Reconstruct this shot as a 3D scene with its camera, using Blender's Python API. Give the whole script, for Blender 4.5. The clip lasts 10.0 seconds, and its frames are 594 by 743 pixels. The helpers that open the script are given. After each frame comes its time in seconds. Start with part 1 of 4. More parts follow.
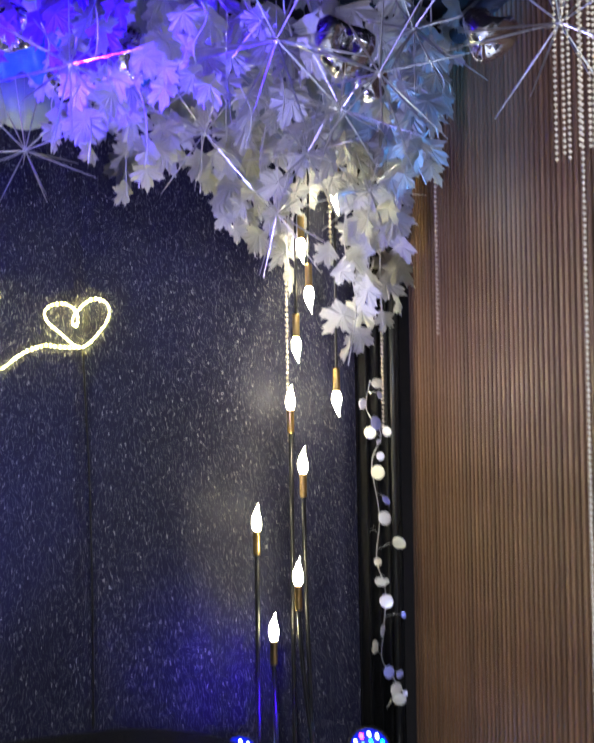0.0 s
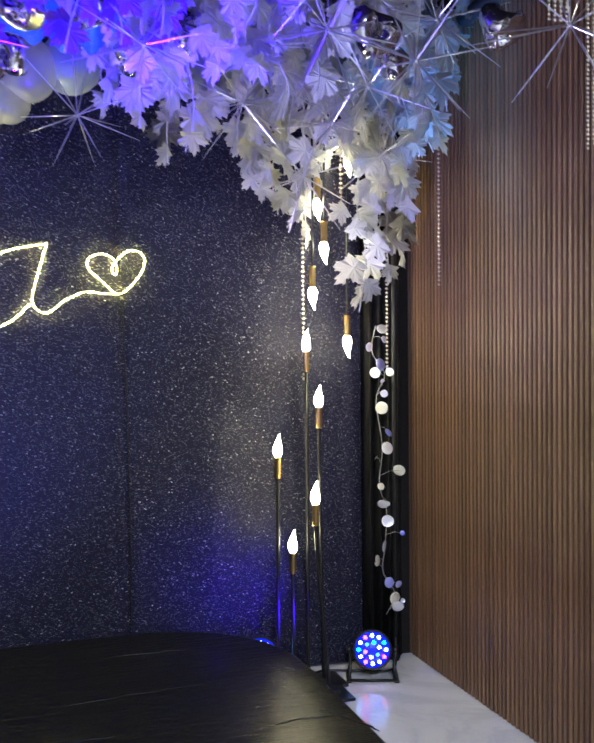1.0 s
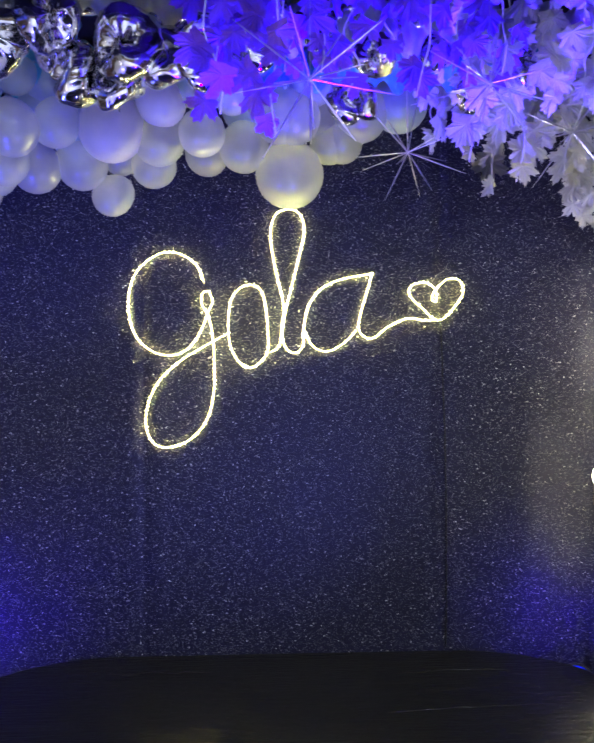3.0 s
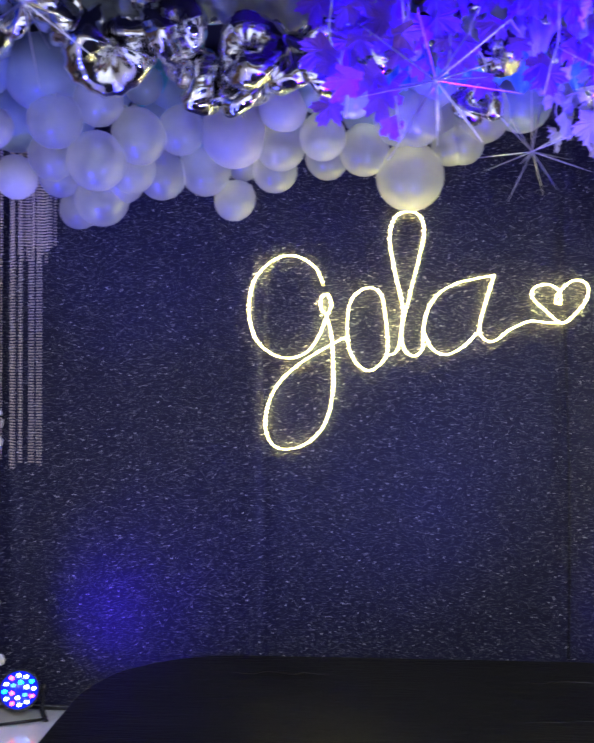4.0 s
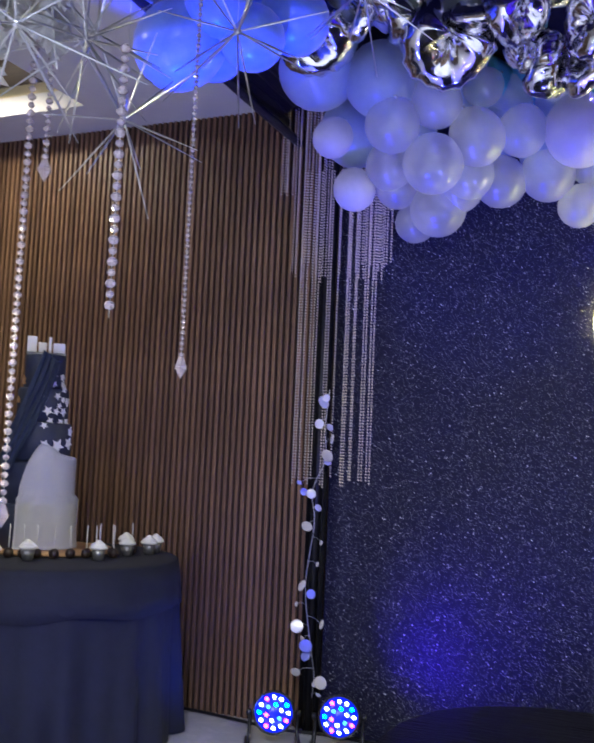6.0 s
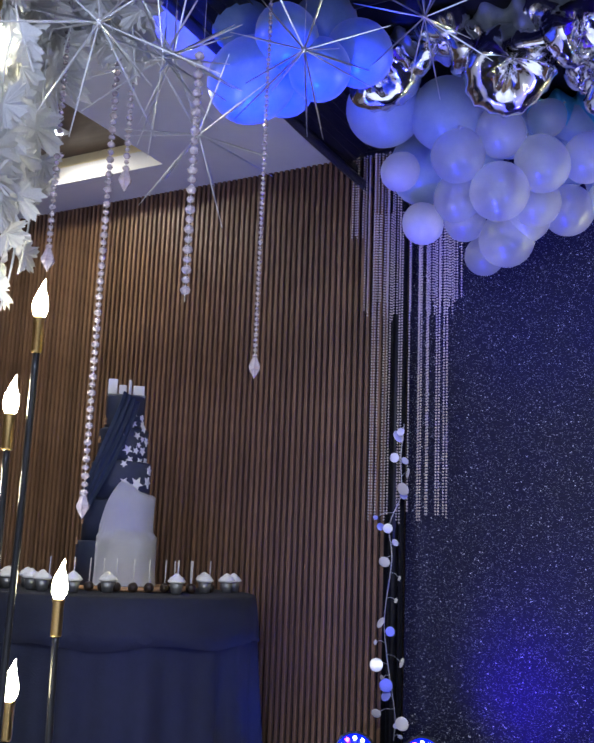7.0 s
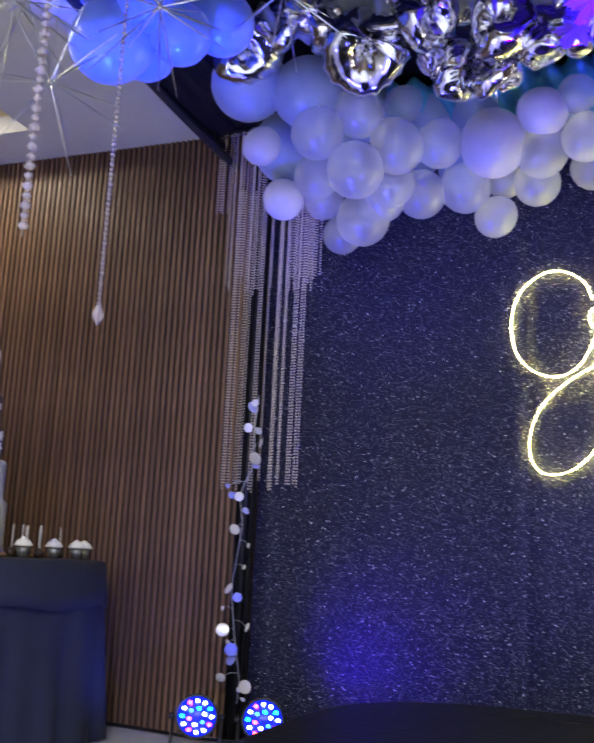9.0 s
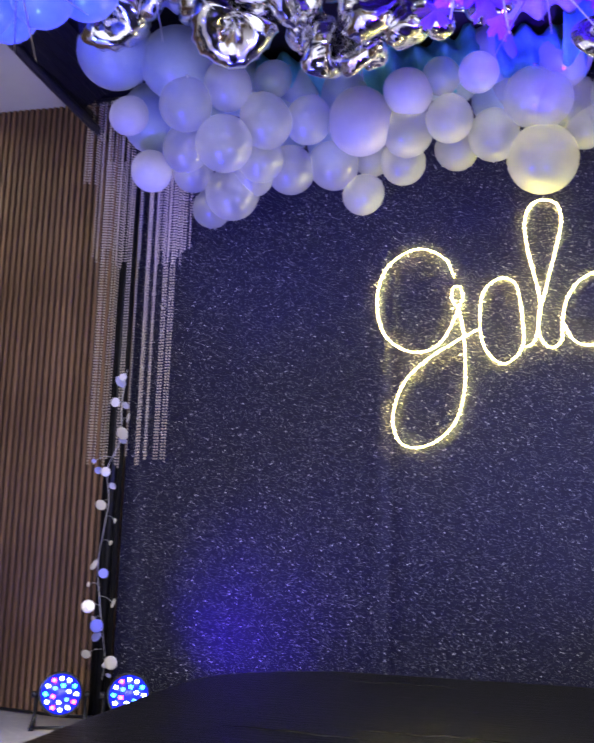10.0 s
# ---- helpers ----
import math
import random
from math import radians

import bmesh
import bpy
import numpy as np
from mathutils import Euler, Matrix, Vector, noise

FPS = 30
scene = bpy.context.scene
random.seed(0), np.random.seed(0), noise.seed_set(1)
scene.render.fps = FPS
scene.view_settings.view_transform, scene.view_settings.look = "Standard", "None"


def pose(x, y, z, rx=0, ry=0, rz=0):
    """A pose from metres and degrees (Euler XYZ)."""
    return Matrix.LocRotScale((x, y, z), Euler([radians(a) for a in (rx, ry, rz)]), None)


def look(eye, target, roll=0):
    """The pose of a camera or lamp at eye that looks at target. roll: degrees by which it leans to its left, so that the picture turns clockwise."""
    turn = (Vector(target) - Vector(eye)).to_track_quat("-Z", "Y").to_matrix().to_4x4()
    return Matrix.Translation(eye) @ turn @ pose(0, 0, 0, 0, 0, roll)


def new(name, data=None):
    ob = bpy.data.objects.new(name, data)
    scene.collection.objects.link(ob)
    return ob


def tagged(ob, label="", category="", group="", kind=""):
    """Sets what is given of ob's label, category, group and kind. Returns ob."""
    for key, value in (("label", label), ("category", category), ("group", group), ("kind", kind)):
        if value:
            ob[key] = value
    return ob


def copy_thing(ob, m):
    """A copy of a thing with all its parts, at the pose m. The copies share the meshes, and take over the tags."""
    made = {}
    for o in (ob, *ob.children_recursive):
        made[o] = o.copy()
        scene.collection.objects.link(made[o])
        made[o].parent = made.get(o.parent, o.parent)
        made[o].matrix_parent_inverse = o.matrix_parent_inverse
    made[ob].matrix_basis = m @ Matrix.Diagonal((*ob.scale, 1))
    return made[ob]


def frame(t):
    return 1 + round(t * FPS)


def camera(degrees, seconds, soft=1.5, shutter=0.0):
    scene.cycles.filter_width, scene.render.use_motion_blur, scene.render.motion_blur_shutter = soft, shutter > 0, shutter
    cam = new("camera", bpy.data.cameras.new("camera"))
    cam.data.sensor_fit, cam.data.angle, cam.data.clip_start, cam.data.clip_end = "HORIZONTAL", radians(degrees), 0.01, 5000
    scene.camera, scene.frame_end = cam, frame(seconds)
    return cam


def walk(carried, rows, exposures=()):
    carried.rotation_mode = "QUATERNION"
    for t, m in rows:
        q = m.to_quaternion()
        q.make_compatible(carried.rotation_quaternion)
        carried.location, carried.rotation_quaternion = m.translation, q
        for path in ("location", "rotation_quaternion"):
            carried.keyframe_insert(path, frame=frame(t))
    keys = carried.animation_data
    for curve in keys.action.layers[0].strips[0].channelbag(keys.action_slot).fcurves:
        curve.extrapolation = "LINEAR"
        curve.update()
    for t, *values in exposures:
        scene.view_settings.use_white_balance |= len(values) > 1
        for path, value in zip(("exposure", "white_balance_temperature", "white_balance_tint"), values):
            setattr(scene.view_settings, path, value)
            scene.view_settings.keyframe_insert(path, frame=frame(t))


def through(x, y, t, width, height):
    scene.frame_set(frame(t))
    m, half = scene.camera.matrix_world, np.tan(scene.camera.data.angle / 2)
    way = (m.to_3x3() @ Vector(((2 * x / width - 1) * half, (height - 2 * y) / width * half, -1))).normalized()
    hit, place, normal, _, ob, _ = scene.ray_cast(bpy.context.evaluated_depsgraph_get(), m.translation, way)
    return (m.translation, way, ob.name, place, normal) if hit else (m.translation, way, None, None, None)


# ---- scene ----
cam = camera(35.1, 10.0, soft=2.0, shutter=0.5)
METRES, EYE, TILT, LEAN, TURN = 2.0, 1.62, 0.0, 0.0, -15.5
ROWS = [
    (0.0, 0.0, 0.0, 0.0, 0.02, 1.03, 0.98),
    (0.5, -0.0638, -0.1283, -0.0193, -2.31, -2.33, 0.68),
    (1.0, -0.1491, -0.2325, -0.0241, -3.02, -1.72, 0.54),
    (1.5, -0.2272, -0.3187, -0.0379, -1.31, -0.43, 0.34),
    (2.0, -0.2688, -0.3217, -0.0339, 4.14, 0.02, 0.23),
    (2.5, -0.2895, -0.3171, -0.0304, 8.85, -0.09, 0.12),
    (4.0, -0.3203, -0.3254, -0.0243, 18.72, 0.06, -0.16),
    (4.5, -0.34, -0.3149, -0.0289, 24.27, 0.19, -0.83),
    (5.0, -0.3452, -0.2718, -0.0648, 30.73, 0.3, -1.58),
    (5.5, -0.3482, -0.2328, -0.1185, 36.11, 1.73, -2.01),
    (6.0, -0.3611, -0.215, -0.1864, 39.14, 5.22, -2.51),
    (7.5, -0.3306, -0.2059, -0.3721, 45.06, 12.03, -2.22),
    (8.0, -0.3078, -0.2057, -0.3937, 44.53, 12.15, -3.14),
    (8.5, -0.2947, -0.198, -0.4004, 41.02, 11.89, -3.07),
    (9.0, -0.283, -0.1849, -0.4036, 36.63, 11.39, -2.76),
    (9.5, -0.2688, -0.1778, -0.4093, 33.0, 10.97, -2.21),
    (10.0, -0.2585, -0.1721, -0.4095, 29.43, 10.29, -1.69),
]
walk(cam, [(t, pose(0, 0, EYE, TILT, LEAN, TURN) @ pose(METRES * x, METRES * y, METRES * z, 90 + pitch, roll, yaw)) for t, x, y, z, yaw, pitch, roll in ROWS],
     exposures=[(0.0, 0.16, 5950, 5), (2.5, 0.14, 5950, 5), (4.5, 0.24, 5950, 8), (6.0, 0.27, 5750, 8), (7.5, 0.27, 5450, 7), (8.2, 0.25, 5450, 7), (9.0, 0.36, 6000, 7), (10.0, 0.58, 6550, 7)])

# ---- world, lights, exposure ----
world = bpy.data.worlds.new("world")
scene.world = world
world.use_nodes = True
world.node_tree.nodes["Background"].inputs[0].default_value = (0.5, 0.55, 0.7, 1)
world.node_tree.nodes["Background"].inputs[1].default_value = 0.02


def lamp(name, kind, m, power, colour, size=0.1, spot=60, blend=0.4):
    d = bpy.data.lights.new(name, kind)
    d.energy, d.color = power, colour
    if kind == "AREA":
        d.shape, d.size = "DISK", size
    else:
        d.shadow_soft_size = size
    if kind == "SPOT":
        d.spot_size, d.spot_blend = radians(spot), blend
    ob = new(name, d)
    ob.matrix_world = m
    return ob


ROOM = (0.84, 0.85, 1.0)
WARM = (1.0, 0.84, 0.58)
BLUE = (0.05, 0.10, 1.0)
VIOLET = (0.05, 0.0, 1.0)
# ceiling downlight in the recess, which comes into view; the other four are added unseen fill
for x, y, p, c in ((-4.26, 3.22, 12, WARM), (-3.6, 1.6, 8, WARM), (-3.4, -0.7, 18, ROOM), (-0.6, -1.7, 165, ROOM), (0.9, -0.6, 110, ROOM)):
    lamp("downlight_and_fill", "AREA", look((x, y, 2.95 if y < 3 else 3.10), (x, y + 0.001, 0)), p, c, 0.22)
# stage lights on the floor in front of the booth and in its corners
lamp("stage_beam_front", "SPOT", look((-0.2, 2.1, 0.46), (-0.22, 2.5, 2.8)), 2400, VIOLET, 0.07, 52, 0.45)
# two wide fills added at the front light to brighten backdrop and right leaves
lamp("front_spill_fill", "SPOT", look((-0.2, 2.08, 0.46), (-1.25, 3.9, 1.95)), 100, (0.16, 0.15, 1.0), 0.06, 95, 1.0)
lamp("front_spill_fill", "SPOT", look((-0.16, 2.08, 0.46), (1.2, 3.1, 2.6)), 185, (0.36, 0.30, 1.0), 0.06, 68, 0.8)
lamp("stage_beam_side", "SPOT", look((-2.3, 2.1, 0.24), (-2.42, 2.48, 2.75)), 1050, (0.01, 0.03, 1.0), 0.05, 25, 0.5)
lamp("stage_beam_corner", "SPOT", look((-2.2, 3.5, 0.2), (-1.75, 3.45, 2.5)), 110, (0.03, 0.03, 1.0), 0.09, 46, 0.9)
# soft blue fill added to lift the cake, tablecloth and left slats
lamp("side_spill_fill", "SPOT", look((-2.3, 2.08, 0.3), (-3.4, 3.7, 1.2)), 22, (0.05, 0.06, 1.0), 0.10, 115, 1.0)
lamp("stage_beam_side", "SPOT", look((-2.28, 2.12, 0.24), (-1.62, 3.25, 2.62)), 190, (0.04, 0.03, 1.0), 0.04, 56, 0.6)
lamp("stage_beam_corner", "SPOT", look((-2.05, 3.30, 0.30), (-1.78, 3.88, 0.52)), 34.0, VIOLET, 0.04, 84, 1.0)
lamp("stage_beam_corner", "SPOT", look((0.90, 3.38, 0.3), (0.70, 3.88, 0.46)), 24.0, VIOLET, 0.04, 76, 1.0)
lamp("stage_beam_corner", "SPOT", look((-2.56, 3.52, 0.16), (-2.95, 3.55, 0.5)), 10.0, BLUE, 0.03, 120, 1.0)
lamp("stage_beam_corner", "SPOT", look((1.12, 2.36, 0.25), (1.40, 3.1, 2.62)), 420, (0.05, 0.36, 1.0), 0.04, 20, 0.8)


# ---- materials ----
def mat(name):
    m = bpy.data.materials.new(name)
    m.use_nodes = True
    nt = m.node_tree
    return m, nt, nt.nodes["Principled BSDF"]


def nd(nt, kind, **sets):
    n = nt.nodes.new(kind)
    for k, v in sets.items():
        n.inputs[k.replace("_", " ")].default_value = v
    return n


def coords(nt, scale=(1, 1, 1), which="Object"):
    c = nt.nodes.new("ShaderNodeTexCoord")
    m = nt.nodes.new("ShaderNodeMapping")
    m.inputs["Scale"].default_value = scale
    nt.links.new(c.outputs[which], m.inputs["Vector"])
    return m.outputs["Vector"]


def ramp(nt, fac, stops):
    r = nt.nodes.new("ShaderNodeValToRGB")
    els = r.color_ramp.elements
    while len(els) < len(stops):
        els.new(0.5)
    for e, (p, c) in zip(els, stops):
        e.position, e.color = p, (*c, 1)
    nt.links.new(fac, r.inputs["Fac"])
    return r.outputs["Color"]


def noisy(nt, vec, scale, detail=4, rough=0.6):
    n = nd(nt, "ShaderNodeTexNoise", Scale=scale, Detail=detail, Roughness=rough)
    nt.links.new(vec, n.inputs["Vector"])
    return n.outputs["Fac"]


def bump(nt, bsdf, height, strength, dist=0.01):
    b = nd(nt, "ShaderNodeBump", Strength=strength, Distance=dist)
    nt.links.new(height, b.inputs["Height"])
    nt.links.new(b.outputs["Normal"], bsdf.inputs["Normal"])


def varied(name, lo, hi, scale=8, rough=0.5, metal=0.0, bumps=0.1, stretch=(1, 1, 1), coat=0.0, bscale=4):
    """A surface whose colour wanders between lo and hi at two scales, with fine relief."""
    m, nt, b = mat(name)
    v = coords(nt, stretch)
    mixn = nt.nodes.new("ShaderNodeMath")
    mixn.operation = "MULTIPLY_ADD"
    nt.links.new(noisy(nt, v, scale), mixn.inputs[0])
    mixn.inputs[1].default_value = 0.7
    half = nt.nodes.new("ShaderNodeMath")
    half.operation = "MULTIPLY"
    nt.links.new(noisy(nt, v, scale * 7), half.inputs[0])
    half.inputs[1].default_value = 0.3
    nt.links.new(half.outputs[0], mixn.inputs[2])
    nt.links.new(ramp(nt, mixn.outputs[0], [(0.3, lo), (0.7, hi)]), b.inputs["Base Color"])
    b.inputs["Roughness"].default_value = rough
    b.inputs["Metallic"].default_value = metal
    b.inputs["Coat Weight"].default_value = coat
    if bumps:
        bump(nt, b, noisy(nt, v, scale * bscale), bumps)
    return m


def by_object(m, amount=0.2):
    """Shifts the base colour's value a little from one object to the next."""
    nt = m.node_tree
    b = nt.nodes["Principled BSDF"]
    link = b.inputs["Base Color"].links[0]
    src = link.from_socket
    info = nt.nodes.new("ShaderNodeObjectInfo")
    rng = nd(nt, "ShaderNodeMapRange", To_Min=1 - amount, To_Max=1 + amount)
    nt.links.new(info.outputs["Random"], rng.inputs["Value"])
    hsv = nt.nodes.new("ShaderNodeHueSaturation")
    nt.links.new(rng.outputs["Result"], hsv.inputs["Value"])
    nt.links.new(src, hsv.inputs["Color"])
    nt.links.new(hsv.outputs["Color"], b.inputs["Base Color"])
    return m


def glow(name, colour, strength):
    m, nt, b = mat(name)
    b.inputs["Base Color"].default_value = (*colour, 1)
    b.inputs["Emission Color"].default_value = (*colour, 1)
    b.inputs["Emission Strength"].default_value = strength
    return m


def glitter(name):
    """Dark navy cloth sown with small silver sequins that tilt at random."""
    m, nt, b = mat(name)
    v = coords(nt)
    vor = nd(nt, "ShaderNodeTexVoronoi", Scale=165.0)
    nt.links.new(v, vor.inputs["Vector"])
    sep = nt.nodes.new("ShaderNodeSeparateColor")
    nt.links.new(vor.outputs["Color"], sep.inputs["Color"])
    pick = nd(nt, "ShaderNodeMapRange", From_Min=0.976, From_Max=0.988)
    nt.links.new(sep.outputs["Red"], pick.inputs["Value"])
    near = nd(nt, "ShaderNodeMapRange", From_Min=0.58, From_Max=0.36)
    nt.links.new(vor.outputs["Distance"], near.inputs["Value"])
    both = nt.nodes.new("ShaderNodeMath")
    both.operation = "MULTIPLY"
    nt.links.new(pick.outputs["Result"], both.inputs[0])
    nt.links.new(near.outputs["Result"], both.inputs[1])
    cloth = ramp(nt, noisy(nt, coords(nt, (30, 1, 260)), 1.0, 3), [(0.3, (0.013, 0.013, 0.038)), (0.7, (0.029, 0.029, 0.084))])
    mix = nt.nodes.new("ShaderNodeMix")
    mix.data_type = "RGBA"
    nt.links.new(both.outputs[0], mix.inputs[0])
    nt.links.new(cloth, mix.inputs[6])
    # glints of a few sequins are put into the colour as near white
    mix.inputs[7].default_value = (0.93, 0.93, 0.95, 1)
    nt.links.new(mix.outputs[2], b.inputs["Base Color"])
    # fine mirror sequins, a tenth of the cells
    vor2 = nd(nt, "ShaderNodeTexVoronoi", Scale=310.0)
    nt.links.new(v, vor2.inputs["Vector"])
    sep2 = nt.nodes.new("ShaderNodeSeparateColor")
    nt.links.new(vor2.outputs["Color"], sep2.inputs["Color"])
    fine_share = nd(nt, "ShaderNodeMapRange", From_Min=0.89, From_Max=0.95, To_Max=0.8)
    nt.links.new(sep2.outputs["Green"], fine_share.inputs["Value"])
    off2 = nt.nodes.new("ShaderNodeVectorMath")
    off2.operation = "SUBTRACT"
    nt.links.new(vor2.outputs["Color"], off2.inputs[0])
    off2.inputs[1].default_value = (0.5, 0.9, 0.5)
    turned = nt.nodes.new("ShaderNodeVectorMath")
    turned.operation = "SCALE"
    nt.links.new(off2.outputs[0], turned.inputs[0])
    nt.links.new(fine_share.outputs["Result"], turned.inputs["Scale"])
    # each sequin faces its own way
    geo = nt.nodes.new("ShaderNodeNewGeometry")
    off = nt.nodes.new("ShaderNodeVectorMath")
    off.operation = "SUBTRACT"
    nt.links.new(vor.outputs["Color"], off.inputs[0])
    off.inputs[1].default_value = (0.5, 0.5, 0.5)
    add = nt.nodes.new("ShaderNodeVectorMath")
    add.operation = "MULTIPLY_ADD"
    nt.links.new(off.outputs[0], add.inputs[0])
    tilt = nd(nt, "ShaderNodeMapRange", From_Min=0.90, From_Max=0.96, To_Min=0.15, To_Max=0.8)
    nt.links.new(sep.outputs["Red"], tilt.inputs["Value"])
    nt.links.new(tilt.outputs["Result"], add.inputs[1])
    base = nt.nodes.new("ShaderNodeVectorMath")
    base.operation = "ADD"
    nt.links.new(geo.outputs["Normal"], base.inputs[0])
    nt.links.new(turned.outputs[0], base.inputs[1])
    nt.links.new(base.outputs[0], add.inputs[2])
    nrm = nt.nodes.new("ShaderNodeVectorMath")
    nrm.operation = "NORMALIZE"
    nt.links.new(add.outputs[0], nrm.inputs[0])
    nt.links.new(nrm.outputs[0], b.inputs["Normal"])
    # a further share of the sequins is mirror-like and only flashes near a lamp
    flash = fine_share
    nt.links.new(flash.outputs["Result"], b.inputs["Metallic"])
    mix2 = nt.nodes.new("ShaderNodeMix")
    mix2.data_type = "RGBA"
    nt.links.new(flash.outputs["Result"], mix2.inputs[0])
    nt.links.new(mix.outputs[2], mix2.inputs[6])
    mix2.inputs[7].default_value = (0.42, 0.43, 0.48, 1)
    nt.links.new(mix2.outputs[2], b.inputs["Base Color"])
    sheen = nd(nt, "ShaderNodeMapRange", From_Min=0.15, From_Max=0.8, To_Min=0.50, To_Max=0.28)
    nt.links.new(tilt.outputs["Result"], sheen.inputs["Value"])
    nt.links.new(sheen.outputs["Result"], b.inputs["Roughness"])
    b.inputs["Specular IOR Level"].default_value = 0.42
    return m


def balloon_mat(name, lo, hi, rough, through=0.0, pearl=0.0):
    m = varied(name, lo, hi, 3, rough, 0, 0.02)
    by_object(m, 0.12)
    b = m.node_tree.nodes["Principled BSDF"]
    b.inputs["Metallic"].default_value = pearl
    b.inputs["Coat Weight"].default_value = 0.8
    b.inputs["Coat Roughness"].default_value = 0.24
    b.inputs["Sheen Weight"].default_value = 0.6
    b.inputs["Sheen Roughness"].default_value = 0.45
    b.inputs["Coat IOR"].default_value = 1.5 + 0.8 * pearl
    # thin stretched latex: some light goes through it, and a little of what is behind shows
    nt = m.node_tree
    col = b.inputs["Base Color"].links[0].from_socket
    tl = nt.nodes.new("ShaderNodeBsdfTranslucent")
    nt.links.new(col, tl.inputs["Color"])
    tp = nt.nodes.new("ShaderNodeBsdfTransparent")
    m1, m2 = nt.nodes.new("ShaderNodeMixShader"), nt.nodes.new("ShaderNodeMixShader")
    m1.inputs[0].default_value, m2.inputs[0].default_value = through, 0.20 + 1.8 * pearl
    nt.links.new(b.outputs[0], m1.inputs[1])
    nt.links.new(tl.outputs[0], m1.inputs[2])
    nt.links.new(m1.outputs[0], m2.inputs[1])
    nt.links.new(tp.outputs[0], m2.inputs[2])
    nt.links.new(m2.outputs[0], nt.nodes["Material Output"].inputs["Surface"])
    return m


SLAT = by_object(varied("slat_wood", (0.112, 0.060, 0.031), (0.240, 0.139, 0.076), 6, 0.42, 0, 0.15, (6, 6, 0.35)), 0.22)
FELT = varied("black_felt", (0.006, 0.005, 0.005), (0.014, 0.011, 0.010), 60, 0.95)
PAINT = varied("wall_paint", (0.62, 0.60, 0.58), (0.70, 0.68, 0.66), 3, 0.7, 0, 0.03)
CEIL = varied("ceiling_paint", (0.60, 0.59, 0.60), (0.68, 0.67, 0.68), 2, 0.75, 0, 0.02)
CREAM = varied("cream_paint", (0.66, 0.56, 0.30), (0.76, 0.66, 0.38), 3, 0.7, 0, 0.02)
WENGE = varied("recess_laminate", (0.07, 0.046, 0.024), (0.13, 0.088, 0.048), 4, 0.45, 0, 0.05, (1, 8, 1))
VINYL = varied("black_vinyl", (0.003, 0.003, 0.004), (0.010, 0.010, 0.010), 3, 0.28, 0, 0.6, (0.8, 5.5, 1), 0.0, 3)
VINYL.node_tree.nodes["Principled BSDF"].inputs["Specular IOR Level"].default_value = 0.2
SEQUIN = glitter("sequin_cloth")
DRAPE = varied("black_drape", (0.004, 0.004, 0.005), (0.010, 0.010, 0.012), 40, 0.8)
BLACK = varied("black_metal", (0.012, 0.012, 0.013), (0.025, 0.025, 0.027), 20, 0.32, 0.3, 0.04)
WRAP = varied("black_stretch_cloth", (0.010, 0.010, 0.014), (0.03, 0.03, 0.038), 9, 0.35, 0, 0.3, (8, 1, 8))
BRASS = varied("brass", (0.45, 0.30, 0.10), (0.62, 0.43, 0.17), 30, 0.3, 1.0, 0.03)
BULB = glow("bulb_glow", (1.0, 0.84, 0.48), 85.0)
ROPE = glow("rope_glow", (1.0, 0.84, 0.20), 170.0)
SLEEVE = glow("rope_sleeve_glow", (1.0, 0.84, 0.26), 1.6)
WHITE_B = balloon_mat("pearl_balloon", (0.78, 0.82, 0.76), (0.88, 0.91, 0.84), 0.24, 0.42, 0.22)
MATT_B = balloon_mat("matt_white_balloon", (0.62, 0.62, 0.62), (0.70, 0.70, 0.69), 0.55, 0.2)
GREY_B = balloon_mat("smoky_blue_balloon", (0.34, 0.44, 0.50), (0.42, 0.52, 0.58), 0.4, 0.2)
BLUE_B = balloon_mat("pale_blue_balloon", (0.22, 0.36, 0.66), (0.32, 0.46, 0.76), 0.32, 0.2)
FOIL = varied("silver_foil", (0.62, 0.62, 0.66), (0.84, 0.83, 0.86), 5, 0.09, 1.0, 0.08, (1, 1, 1), 0, 2)
TINSEL = varied("tinsel", (0.60, 0.60, 0.64), (0.82, 0.82, 0.85), 60, 0.28, 0.95, 0.0)
LEAF = by_object(varied("white_cloth_leaf", (0.66, 0.66, 0.68), (0.80, 0.80, 0.80), 14, 0.6, 0, 0.3), 0.1)
# white leaf cloth again, with the violet stage light put into its base colour
VIOLET_LIT_LEAF = by_object(varied("violet_lit_cloth_leaf", (0.32, 0.13, 0.70), (0.44, 0.20, 0.82), 14, 0.6, 0, 0.3), 0.1)


def thin_cloth(m, through):
    """Lets a share of the light pass through, as thin woven cloth does."""
    nt = m.node_tree
    b = nt.nodes["Principled BSDF"]
    tl, mx = nt.nodes.new("ShaderNodeBsdfTranslucent"), nt.nodes.new("ShaderNodeMixShader")
    nt.links.new(b.inputs["Base Color"].links[0].from_socket, tl.inputs["Color"])
    mx.inputs[0].default_value = through
    nt.links.new(b.outputs[0], mx.inputs[1])
    nt.links.new(tl.outputs[0], mx.inputs[2])
    nt.links.new(mx.outputs[0], nt.nodes["Material Output"].inputs["Surface"])


